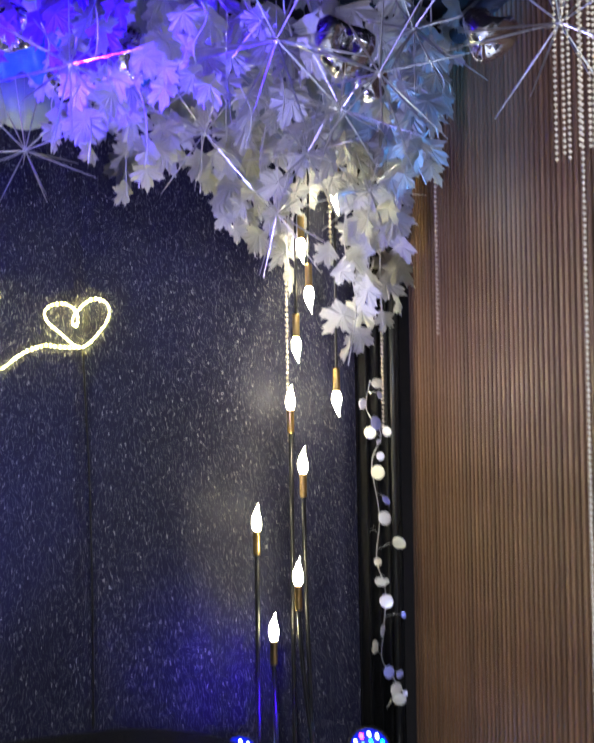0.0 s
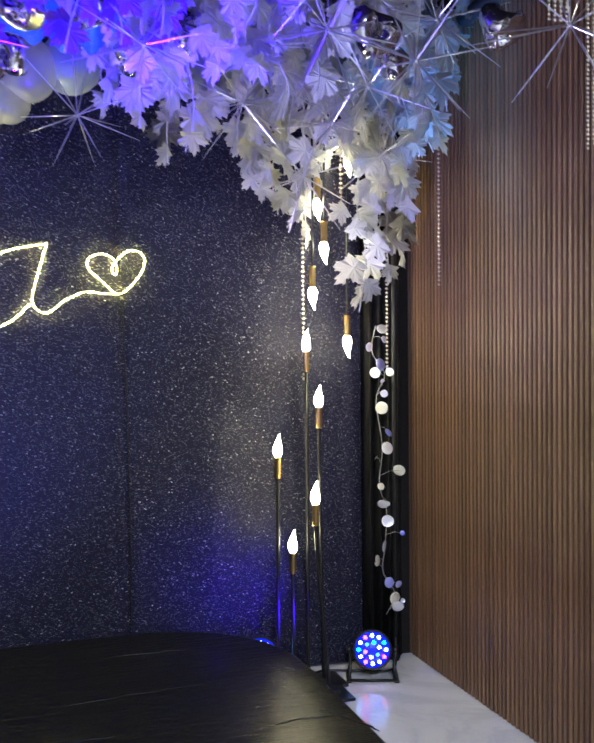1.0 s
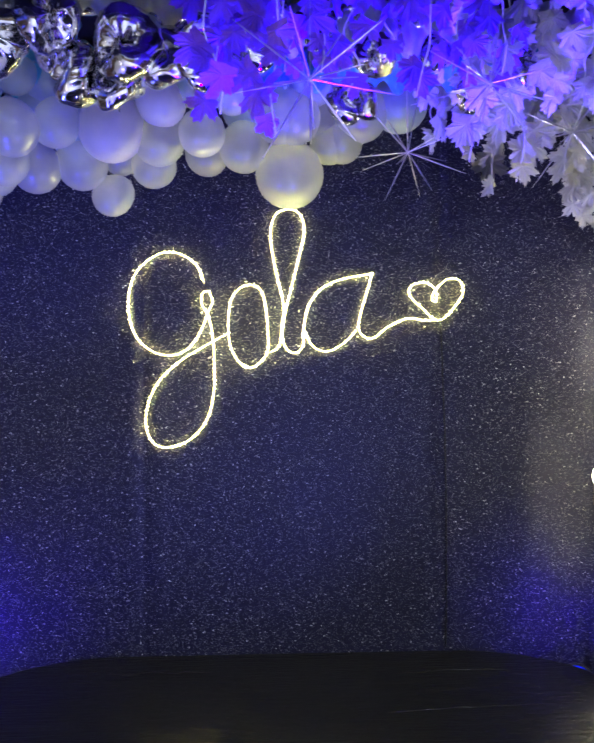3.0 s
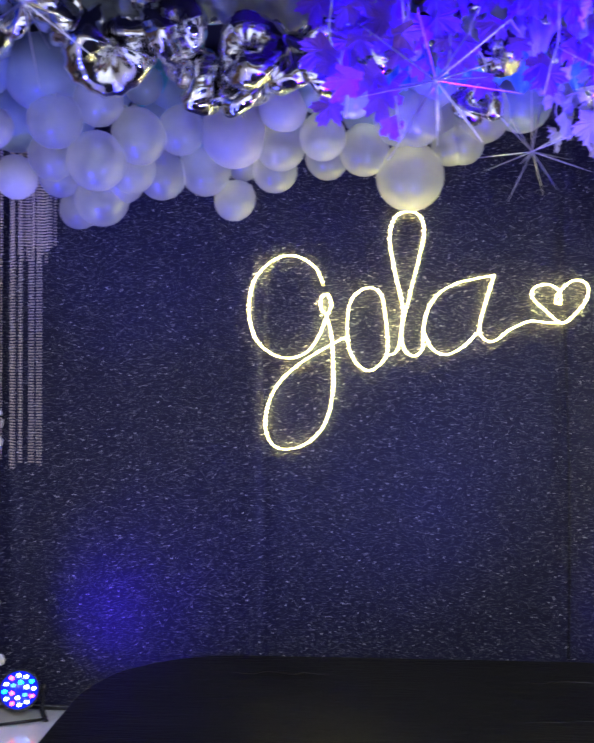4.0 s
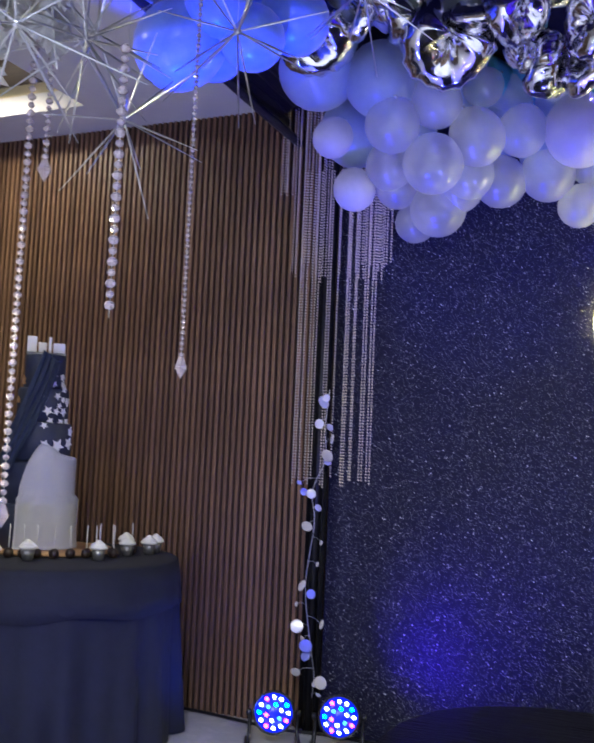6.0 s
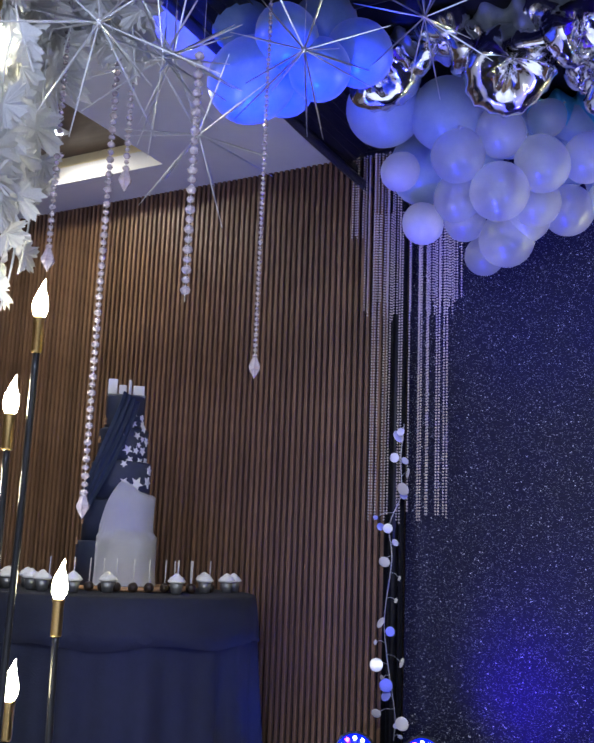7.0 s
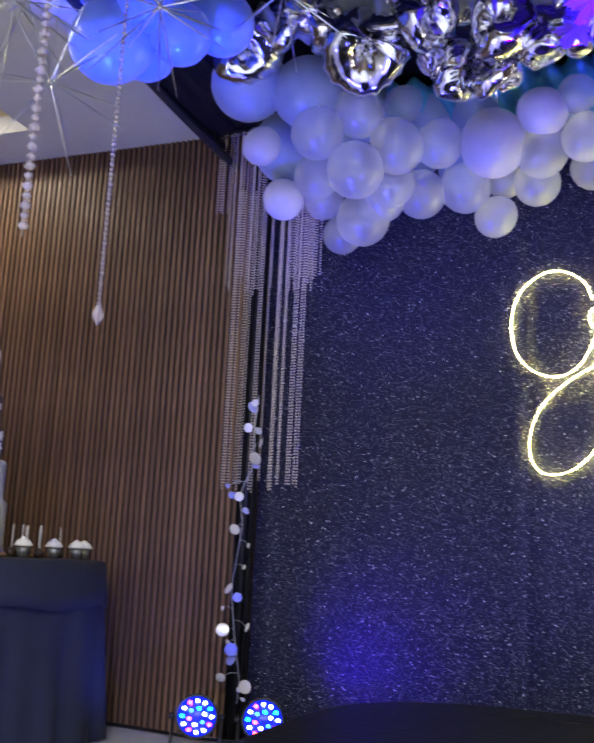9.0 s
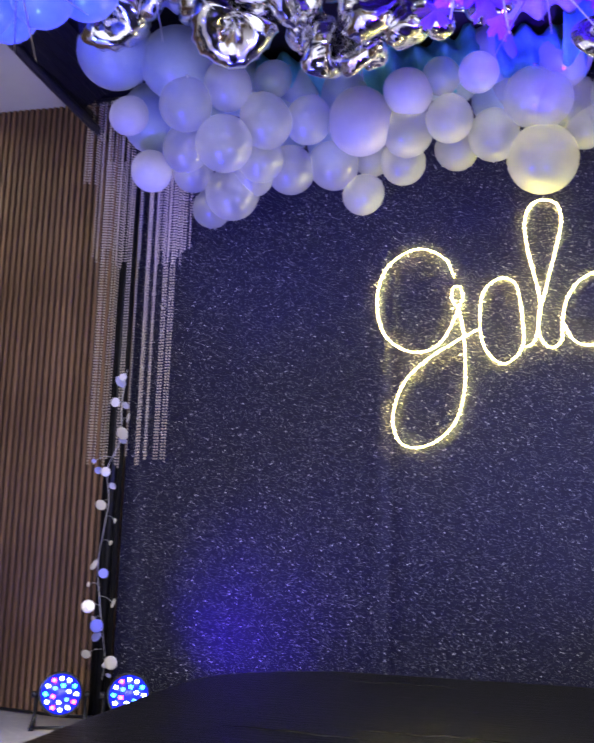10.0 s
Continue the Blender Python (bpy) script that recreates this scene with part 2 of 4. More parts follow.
thin_cloth(LEAF, 0.42)
thin_cloth(VIOLET_LIT_LEAF, 0.42)
STEM = varied("white_stem", (0.55, 0.55, 0.55), (0.7, 0.7, 0.7), 30, 0.6)
PALE_TULLE = varied("pale_tulle", (0.30, 0.34, 0.38), (0.46, 0.50, 0.54), 20, 0.6)
TULLE = varied("teal_tulle", (0.06, 0.30, 0.36), (0.14, 0.48, 0.54), 20, 0.5)
SILVERB = varied("silver_bead", (0.84, 0.74, 0.56), (0.97, 0.88, 0.70), 90, 0.22, 0.35, 0.0)
WIRE = varied("silver_wire", (0.5, 0.5, 0.5), (0.7, 0.7, 0.7), 60, 0.35, 0.8)
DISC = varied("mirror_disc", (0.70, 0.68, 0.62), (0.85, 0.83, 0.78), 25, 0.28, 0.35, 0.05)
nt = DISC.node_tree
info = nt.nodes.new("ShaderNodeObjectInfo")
# per-disc tone; the blue stops put blue stage light into the disc colour
lit_tint = ramp(nt, info.outputs["Random"], [(0.0, (0.80, 0.76, 0.58)), (0.4, (0.86, 0.85, 0.82)), (0.62, (0.62, 0.62, 0.85)), (0.8, (0.26, 0.30, 0.95)), (1.0, (0.45, 0.44, 0.42))])
nt.links.new(lit_tint, nt.nodes["Principled BSDF"].inputs["Base Color"])
TABLECLOTH = varied("black_tablecloth", (0.0028, 0.0045, 0.014), (0.006, 0.009, 0.024), 30, 0.8, 0, 0.2)
NAVY = varied("navy_fondant", (0.018, 0.025, 0.055), (0.04, 0.05, 0.09), 6, 0.5, 0, 0.1)
SASH = varied("blue_sash", (0.035, 0.05, 0.11), (0.07, 0.10, 0.18), 9, 0.45, 0, 0.1)
FONDANT = varied("white_fondant", (0.80, 0.80, 0.84), (0.88, 0.88, 0.90), 5, 0.5, 0, 0.08)
ICING = varied("white_icing", (0.74, 0.73, 0.72), (0.84, 0.83, 0.82), 60, 0.6, 0, 0.4)
CHOC = varied("chocolate", (0.015, 0.009, 0.007), (0.04, 0.022, 0.015), 40, 0.4, 0, 0.3)
CUP = varied("silver_cup", (0.18, 0.18, 0.19), (0.32, 0.32, 0.33), 60, 0.35, 0.7, 0.1)
BOARD = varied("gold_cake_board", (0.42, 0.24, 0.11), (0.58, 0.36, 0.18), 20, 0.4, 0.3)
LENS = varied("blue_glow_lens_plate", (0.01, 0.01, 0.012), (0.02, 0.02, 0.025), 30, 0.25)
# the plate is no lamp: its emission imitates blue bloom around the lamp dots
LENS.node_tree.nodes["Principled BSDF"].inputs["Emission Color"].default_value = (0.01, 0.02, 1, 1)
LENS.node_tree.nodes["Principled BSDF"].inputs["Emission Strength"].default_value = 0.9
LED = {
    "blue": glow("led_blue", (0.02, 0.08, 1.0), 18.0),
    "cyan": glow("led_cyan", (0.03, 0.55, 1.0), 11.0),
    "red": glow("led_red", (1.0, 0.05, 0.04), 11.0),
    "white": glow("led_white", (0.42, 0.52, 1.0), 11.0),
}
DOWN = glow("downlight_panel", (1.0, 0.93, 0.82), 30.0)


def crystal_mat():
    m, nt, b = mat("cut_crystal")
    v = coords(nt)
    nt.links.new(ramp(nt, noisy(nt, v, 50), [(0.3, (0.72, 0.60, 0.70)), (0.7, (0.94, 0.86, 0.92))]), b.inputs["Base Color"])
    b.inputs["Roughness"].default_value = 0.05
    b.inputs["IOR"].default_value = 1.55
    b.inputs["Transmission Weight"].default_value = 0.6
    b.inputs["Coat Weight"].default_value = 0.5
    return m


CRYSTAL = crystal_mat()


def marble():
    m, nt, b = mat("white_marble")
    v = coords(nt)
    warp = nd(nt, "ShaderNodeTexNoise", Scale=1.6, Detail=6.0, Roughness=0.65, Distortion=1.2)
    nt.links.new(v, warp.inputs["Vector"])
    vein = ramp(nt, warp.outputs["Fac"], [(0.36, (0.64, 0.64, 0.66)), (0.48, (0.54, 0.55, 0.58)), (0.54, (0.63, 0.63, 0.65)), (0.7, (0.69, 0.69, 0.70))])
    nt.links.new(vein, b.inputs["Base Color"])
    b.inputs["Roughness"].default_value = 0.16
    return m


MARBLE = marble()


# ---- mesh helpers ----
def mesh_of(name, bm, material, smooth=True):
    me = bpy.data.meshes.new(name)
    bmesh.ops.recalc_face_normals(bm, faces=bm.faces[:])
    for f in bm.faces:
        f.smooth = smooth
    bm.to_mesh(me)
    bm.free()
    me.materials.append(material)
    return me


def part(name, bm, material, parent, label="", smooth=True):
    ob = new(name, mesh_of(name, bm, material, smooth) if isinstance(bm, bmesh.types.BMesh) else bm)
    ob.parent = parent
    if label:
        ob["label"] = label
    return ob


def thing(name, at=(0, 0, 0), label="", category="", group="", kind="", turn=0):
    ob = new(name)
    ob.empty_display_size = 0.05
    ob.matrix_world = pose(*at, 0, 0, turn)
    return tagged(ob, label, category, group, kind)


def solid(name, bm, material, label="", category="", group="", kind="", smooth=False):
    return tagged(new(name, mesh_of(name, bm, material, smooth)), label, category, group, kind)


def add_box(bm, lo, hi, bevel=0.0, m=None):
    r = bmesh.ops.create_cube(bm, size=1)
    vs = r["verts"]
    for v in vs:
        v.co = Vector([lo[i] + (v.co[i] + 0.5) * (hi[i] - lo[i]) for i in range(3)])
    if bevel:
        es = list({e for v in vs for e in v.link_edges})
        got = bmesh.ops.bevel(bm, geom=es, offset=bevel, segments=2, affect="EDGES", profile=0.6)
        vs = got["verts"]
    if m is not None:
        bmesh.ops.transform(bm, matrix=m, verts=vs)
    return vs


def box(lo, hi, bevel=0.0):
    bm = bmesh.new()
    add_box(bm, lo, hi, bevel)
    return bm


def add_lathe(bm, profile, seg=20, m=None):
    rings = []
    for r, z in profile:
        if r < 1e-5:
            rings.append([bm.verts.new((0, 0, z))])
        else:
            rings.append([bm.verts.new((r * math.cos(2 * math.pi * i / seg), r * math.sin(2 * math.pi * i / seg), z)) for i in range(seg)])
    for a, b in zip(rings, rings[1:]):
        for i in range(seg):
            j = (i + 1) % seg
            if len(a) == 1 and len(b) == 1:
                continue
            if len(a) == 1:
                bm.faces.new((a[0], b[i], b[j]))
            elif len(b) == 1:
                bm.faces.new((a[i], b[0], a[j]))
            else:
                bm.faces.new((a[i], b[i], b[j], a[j]))
    vs = [v for r in rings for v in r]
    if m is not None:
        bmesh.ops.transform(bm, matrix=m, verts=vs)
    return vs


def lathe(profile, seg=20):
    bm = bmesh.new()
    add_lathe(bm, profile, seg)
    return bm


def add_tube(bm, pts, r, seg=8, closed=False, caps=True):
    pts = [Vector(p) for p in pts]
    n = len(pts)
    rad = r if callable(r) else (lambda i: r)
    rings = []
    side = None
    for i, p in enumerate(pts):
        a = pts[(i - 1) % n] if closed or i else p
        b = pts[(i + 1) % n] if closed or i < n - 1 else p
        d = (b - a).normalized()
        if side is None:
            side = d.orthogonal().normalized()
        side = (side - d * side.dot(d)).normalized()
        up = d.cross(side)
        rings.append([bm.verts.new(p + rad(i) * (math.cos(2 * math.pi * k / seg) * side + math.sin(2 * math.pi * k / seg) * up)) for k in range(seg)])
    pairs = list(zip(rings, rings[1:]))
    if closed:
        pairs.append((rings[-1], rings[0]))
    for a, b in pairs:
        for k in range(seg):
            bm.faces.new((a[k], a[(k + 1) % seg], b[(k + 1) % seg], b[k]))
    if caps and not closed:
        bm.faces.new(rings[0][::-1])
        bm.faces.new(rings[-1])


def tube(pts, r, seg=8, closed=False):
    bm = bmesh.new()
    add_tube(bm, pts, r, seg, closed)
    return bm


def spline(pts, per=8, closed=False):
    pts = [Vector(p) for p in pts]
    n = len(pts)
    out = []
    for i in range(n if closed else n - 1):
        p = [pts[(i + k) % n] if closed else pts[min(max(i + k, 0), n - 1)] for k in (-1, 0, 1, 2)]
        for j in range(per):
            t = j / per
            out.append(0.5 * (2 * p[1] + (p[2] - p[0]) * t + (2 * p[0] - 5 * p[1] + 4 * p[2] - p[3]) * t * t + (3 * p[1] - p[0] - 3 * p[2] + p[3]) * t ** 3))
    if not closed:
        out.append(pts[-1])
    return out


def sheet(nu, nv, f, thick=0.004):
    """A cloth from f(u, v) with a real back."""
    bm = bmesh.new()
    g = [[bm.verts.new(f(i / nu, j / nv)) for j in range(nv + 1)] for i in range(nu + 1)]
    for i in range(nu):
        for j in range(nv):
            bm.faces.new((g[i][j], g[i + 1][j], g[i + 1][j + 1], g[i][j + 1]))
    bmesh.ops.solidify(bm, geom=bm.faces[:], thickness=thick)
    return bm


# ---- the room ----
WALL_Y, WALL_X, LEFT_X, REAR_Y, CEIL_Z = 3.921, 1.63, -6.6, -3.6, 2.985
floor = solid("floor", box((LEFT_X - 0.1, REAR_Y - 0.1, -0.12), (WALL_X + 0.12, WALL_Y + 0.12, 0)), MARBLE, "polished white marble floor with soft grey veins", "floor", kind="structure")
wall_back = solid("wall_back", box((LEFT_X, WALL_Y + 0.004, 0), (WALL_X, WALL_Y + 0.12, 3.3)), FELT, "dark backing wall behind brown wooden slats", "wall", kind="structure")
wall_side = solid("wall_side", box((WALL_X + 0.004, REAR_Y, 0), (WALL_X + 0.12, WALL_Y + 0.12, 3.3)), FELT, "dark backing wall behind tan wooden slats", "wall", kind="structure")
# far and rear walls stay out of view; dark finish assumed to darken foil reflections
solid("wall_far", box((LEFT_X - 0.1, REAR_Y, 0), (LEFT_X, WALL_Y + 0.12, 3.3)), WENGE, "unseen side wall closing the hall, dark brown to limit bounce", "wall", kind="structure")
solid("wall_rear", box((LEFT_X - 0.1, REAR_Y - 0.1, 0), (WALL_X + 0.12, REAR_Y, 3.3)), WENGE, "unseen rear wall closing the hall, dark brown to limit bounce", "wall", kind="structure")
# ceiling with a sunken recess; the ceiling sheet leaves the recess open
RX0, RX1, RY0, RY1 = -6.2, -3.74, 0.6, 3.57
bm = bmesh.new()
add_box(bm, (LEFT_X, RY1, CEIL_Z), (WALL_X + 0.1, WALL_Y + 0.1, CEIL_Z + 0.1))
add_box(bm, (LEFT_X, REAR_Y, CEIL_Z), (WALL_X + 0.1, RY0, CEIL_Z + 0.1))
add_box(bm, (RX1, RY0, CEIL_Z), (WALL_X + 0.1, RY1, CEIL_Z + 0.1))
add_box(bm, (LEFT_X, RY0, CEIL_Z), (RX0, RY1, CEIL_Z + 0.1))
solid("ceiling", bm, CEIL, "pale painted ceiling with a sunken recess", "ceiling", kind="structure")
solid("ceiling_recess", box((RX0 - 0.1, RY0 - 0.1, CEIL_Z + 0.16), (RX1 + 0.1, RY1 + 0.1, CEIL_Z + 0.24)), WENGE, "dark brown laminate panel inside the ceiling recess", "ceiling", kind="structure")
bm = bmesh.new()
add_box(bm, (RX0 - 0.1, RY1, CEIL_Z + 0.1), (RX1 + 0.1, RY1 + 0.1, CEIL_Z + 0.158))
add_box(bm, (RX1, RY0 - 0.1, CEIL_Z + 0.1), (RX1 + 0.1, RY1 - 0.002, CEIL_Z + 0.158))
solid("trim", bm, CREAM, "cream upright lining of the ceiling recess", "trim", kind="structure")
d = thing("ceiling_light", (-4.26, 3.22, CEIL_Z + 0.155), "square recessed white downlight, switched on", "ceiling light")
part("frame", box((-0.085, -0.085, -0.018), (0.085, 0.085, 0.0), 0.006), PAINT, d)
part("diffuser", box((-0.06, -0.06, -0.024), (0.06, 0.06, -0.019), 0.002), DOWN, d, "glowing white panel")


# ---- black framed booth, stage, backdrop ----
def booth():
    b = thing("booth_frame", (0, 0, 0), "black cloth-wrapped pipe frame of the photo booth", "frame")
    for x in (-2.72, 1.5):
        part("top_rail", tube(spline([(x, 3.84, 2.86), (x, 3.2, 2.9), (x, 2.4, 2.93), (x, 1.2, 2.93)], 10), 0.035, 10), WRAP, b)
    part("lower_rail", tube(spline([(-2.66, 3.88, 2.78), (-2.7, 3.3, 2.83), (-2.69, 2.4, 2.86), (-2.7, 1.2, 2.9)], 10), 0.022, 8), WRAP, b)
    for y in (3.83, 2.6, 1.2):
        part("cross_rail", tube([(-2.72, y, 2.95), (1.5, y, 2.95)], 0.02, 8), WRAP, b)
    for x, y in ((-2.49, 3.865), (1.5, 3.85), (-2.72, 1.2), (1.5, 1.2)):
        part("post", tube([(x, y, 0.0), (x, y, 2.93)], 0.02, 8), BLACK, b)


booth()


def rail_wrap():
    def f(u, v):
        y = 1.2 + 2.5 * u
        sag = 0.02 * math.sin(math.pi * min(1.0, u * 1.02))
        ruf = 0.008 * math.sin(34 * v + 5 * u) + 0.010 * noise.noise(Vector((u * 5, v * 9, 2.0)))
        return (-2.68 + 0.20 * v + ruf, y, 2.945 - 0.085 * (1 - v) ** 1.5 * (0.35 + 0.65 * u) - sag * (1 - v) + ruf)
    solid("rail_wrap", sheet(60, 30, f, 0.003), WRAP, "black stretch cloth gathered along the side rail", "cloth", smooth=True)


rail_wrap()


def stage():
    s = thing("stage_platform", (0, 0, 0), "low black stage platform covered in wrinkled glossy vinyl", "stage")
    x0, x1, y0, y1, r, h = -1.89, 0.82, 1.35, 3.85, 0.62, 0.27
    ring = []
    for cx, cy, a0 in ((x1 - r, y1 - r, 0), (x0 + r, y1 - r, 90), (x0 + 0.1, y0 + 0.1, 180), (x1 - 0.1, y0 + 0.1, 270)):
        rr = r if cy > 3 else 0.1
        for k in range(13):
            a = radians(a0 + 90 * k / 12)
            ring.append((cx + rr * math.cos(a), cy + rr * math.sin(a)))
    bm = bmesh.new()
    low = [bm.verts.new((x, y, 0.0)) for x, y in ring]
    mid = [bm.verts.new((x, y, h - 0.012)) for x, y in ring]
    top = [bm.verts.new((x - 0.012 * (x > x1 - 0.05) + 0.012 * (x < x0 + 0.05), y - 0.01, h)) for x, y in ring]
    n = len(ring)
    for a, b in ((low, mid), (mid, top)):
        for i in range(n):
            bm.faces.new((a[i], a[(i + 1) % n], b[(i + 1) % n], b[i]))
    bm.faces.new(top)
    part("platform", bm, VINYL, s, smooth=False)
    # folds in the vinyl
    rnd = random.Random(3)
    for fx, fy, ln, ang in ((0.62, 2.68, 0.36, 6), (0.77, 2.62, 0.30, -62), (-0.85, 2.628, 0.5, 0.5), (-1.25, 2.52, 0.5, -5), (-0.2, 2.75, 0.4, 4), (0.1, 3.1, 0.6, 3), (0.2, 3.55, 0.5, 2), (-1.1, 3.6, 0.45, 1)):
        pts = []
        for k in range(9):
            u = (k / 8 - 0.5) * ln
            w = rnd.uniform(-0.016, 0.016)
            pts.append((fx + u * math.cos(radians(ang)) - w, fy + u * math.sin(radians(ang)) + w, h - 0.001))
        part("vinyl_fold", tube(spline(pts, 3), lambda i, n=25: 0.001 + 0.0045 * math.sin(math.pi * min(i, n - 1) / (n - 1)), 8), VINYL, s)


stage()


def roof_cloth():
    def f(u, v):
        return (-2.70 + 4.19 * u, 1.2 + 2.66 * v, 2.962 - 0.006 * math.sin(9 * v) * math.sin(13 * u))
    solid("roof_cloth", sheet(40, 30, f), DRAPE, "black net cloth stretched over the booth frame", "cloth", smooth=True)


roof_cloth()


def curtain(x0, x1, seed):
    rnd = random.Random(seed)
    ph = [rnd.uniform(0, 6.28) for _ in range(4)]

    def f(u, v):
        x = x0 + (x1 - x0) * u
        z = 0.01 + 2.9 * v
        edge = min(u, 1 - u)
        w = 0.004 * math.sin(9 * u + ph[0]) + 0.0012 * math.sin(23 * u + ph[1] + 0.6 * v) + 0.003 * math.sin(5 * v + ph[2])
        seam = 0.007 * math.exp(-(edge * (x1 - x0) / 0.022) ** 2)
        pucker = 0.003 * math.sin(70 * min(edge, 0.12) + 2 * v) * max(0.0, 1 - edge * 8)
        return (x, 3.878 + w * min(1, edge * 8) + 0.001 * (seed % 2) + seam + pucker, z)
    return solid("backdrop_curtain", sheet(150, 24, f), SEQUIN, "dark navy curtain panel sown with silver sequins", "curtain", "panels of the backdrop", smooth=False)


for i, (a, b) in enumerate(((-2.44, -1.186), (-1.192, 0.184), (0.178, 1.34))):
    curtain(a, b, i + 1)


def drape(x0, x1, name_label):
    def f(u, v):
        return (x0 + (x1 - x0) * u, 3.855 + 0.022 * math.sin(u * (x1 - x0) * 130), 0.01 + 2.9 * v)
    return solid("side_drape", sheet(60, 4, f), DRAPE, name_label, "curtain", smooth=True)


drape(1.335, 1.545, "plain black pleated drape beside the sequin backdrop")
drape(-2.535, -2.437, "plain black pleated drape behind hanging bead strings")


# ---- glowing rope decoration on the backdrop ----
SIGN_Y = 3.860


def rope(owner, pts, closed=False, r=0.0062):
    sp = spline([(x, SIGN_Y, z) for x, z in pts], 26, closed)
    part("rope_sleeve", tube(sp, r * 0.42, 6, closed), SLEEVE, owner, "clear glowing rope sleeve")
    # small lamps in a row, each a thin bright slice across the rope
    bm = bmesh.new()
    dist = 0.0
    for a, b in zip(sp, sp[1:] + ([sp[0]] if closed else [])):
        dist += (b - a).length
        if dist > 0.0172:
            dist = 0.0
            m = Matrix.LocRotScale(b, (b - a).to_track_quat("Z", "Y"), (r, r * 0.8, r * 0.30))
            bmesh.ops.create_icosphere(bm, subdivisions=1, radius=1.0, matrix=m)
    part("light_rope", bm, ROPE, owner, "warm white glowing lamps")


sign = thing("light_sign", (0, 0, 0), "warm white rope light bent into loops and a heart", "light sign")
rope(sign, [(-0.914, 1.97), (-0.952, 2.056), (-1.046, 2.108), (-1.141, 2.09), (-1.225, 2.01), (-1.256, 1.903), (-1.25, 1.797), (-1.215, 1.712), (-1.142, 1.653), (-1.058, 1.638), (-0.984, 1.67), (-0.931, 1.745), (-0.897, 1.831), (-0.876, 1.885), (-0.893, 1.932)])
rope(sign, [(-0.893, 1.932), (-0.92, 1.923), (-0.925, 1.874), (-0.897, 1.824), (-0.876, 1.734), (-0.868, 1.605), (-0.872, 1.455), (-0.911, 1.326), (-0.996, 1.242), (-1.091, 1.217), (-1.153, 1.247), (-1.18, 1.329), (-1.163, 1.435), (-1.111, 1.531), (-1.016, 1.616), (-0.91, 1.681), (-0.812, 1.735)])
rope(sign, [(-0.804, 1.756), (-0.793, 1.885), (-0.75, 1.944), (-0.696, 1.961), (-0.649, 1.929), (-0.632, 1.85), (-0.622, 1.75), (-0.625, 1.65), (-0.686, 1.584), (-0.74, 1.595), (-0.787, 1.659)], True)
rope(sign, [(-0.615, 1.65), (-0.572, 1.681), (-0.55, 1.8), (-0.524, 1.909), (-0.48, 2.083), (-0.454, 2.213), (-0.475, 2.289), (-0.534, 2.309), (-0.588, 2.28), (-0.61, 2.189), (-0.588, 2.038), (-0.55, 1.865), (-0.557, 1.735), (-0.535, 1.666), (-0.492, 1.648), (-0.459, 1.681)])
rope(sign, [(-0.459, 1.681), (-0.455, 1.779), (-0.433, 1.866), (-0.38, 1.94), (-0.284, 1.987), (-0.141, 2.014)])
rope(sign, [(-0.455, 1.757), (-0.416, 1.681), (-0.35, 1.655), (-0.274, 1.692), (-0.212, 1.754)])
rope(sign, [(-0.136, 2.021), (-0.163, 1.933), (-0.203, 1.78), (-0.179, 1.725), (-0.13, 1.719), (-0.064, 1.769), (0.025, 1.807), (0.1, 1.80), (0.171, 1.799)])
rope(sign, [(0.171, 1.799), (0.092, 1.858), (0.037, 1.913), (0.043, 1.957), (0.104, 1.975), (0.153, 1.947), (0.162, 1.90), (0.150, 1.885), (0.140, 1.905), (0.160, 1.945), (0.216, 1.991), (0.273, 1.981), (0.284, 1.926), (0.245, 1.859)], True)
part("cable", tube(spline([(0.18, 3.85, 1.786), (0.19, 3.856, 1.5), (0.20, 3.856, 1.2), (0.205, 3.856, 0.6), (0.20, 3.856, 0.28)], 8), 0.004, 6), BLACK, sign, "thin black power cable")


# ---- balloons ----
def balloon_mesh(material, name):
    prof = [(0.0, -1.062), (0.04, -1.06), (0.09, -1.04)]
    for k in range(1, 16):
        a = math.pi * (1 - k / 16)
        prof.append((math.sin(a) * (1.0 + 0.05 * math.cos(a)), 1.04 * math.cos(a)))
    prof.append((0, 1.04))
    return mesh_of(name, lathe(prof, 28), material)


def knot_mesh(material):
    return mesh_of("knot", lathe([(0, -1.16), (0.085, -1.15), (0.075, -1.13), (0.03, -1.10), (0.05, -1.075), (0.03, -1.05), (0, -1.05)], 12), material)


BALLOONS_CORNER = [
    (-2.21, 3.20, 2.54, 0.08), (-2.21, 3.46, 2.40, 0.09), (-2.01, 3.20, 2.76, 0.15), (-2.25, 3.12, 2.80, 0.16),
    (-2.25, 3.55, 2.69, 0.15), (-1.96, 3.20, 2.57, 0.11), (-1.82, 3.30, 2.43, 0.12), (-1.66, 3.35, 2.54, 0.11),
    (-1.80, 3.25, 2.66, 0.10), (-2.05, 3.45, 2.49, 0.10), (-2.05, 3.55, 2.42, 0.09), (-1.88, 3.62, 2.34, 0.12),
    (-2.01, 3.72, 2.31, 0.09), (-1.72, 3.50, 2.44, 0.10), (-1.66, 3.45, 2.78, 0.08), (-1.61, 3.66, 2.74, 0.10),
    (-1.79, 3.60, 2.41, 0.10),
]
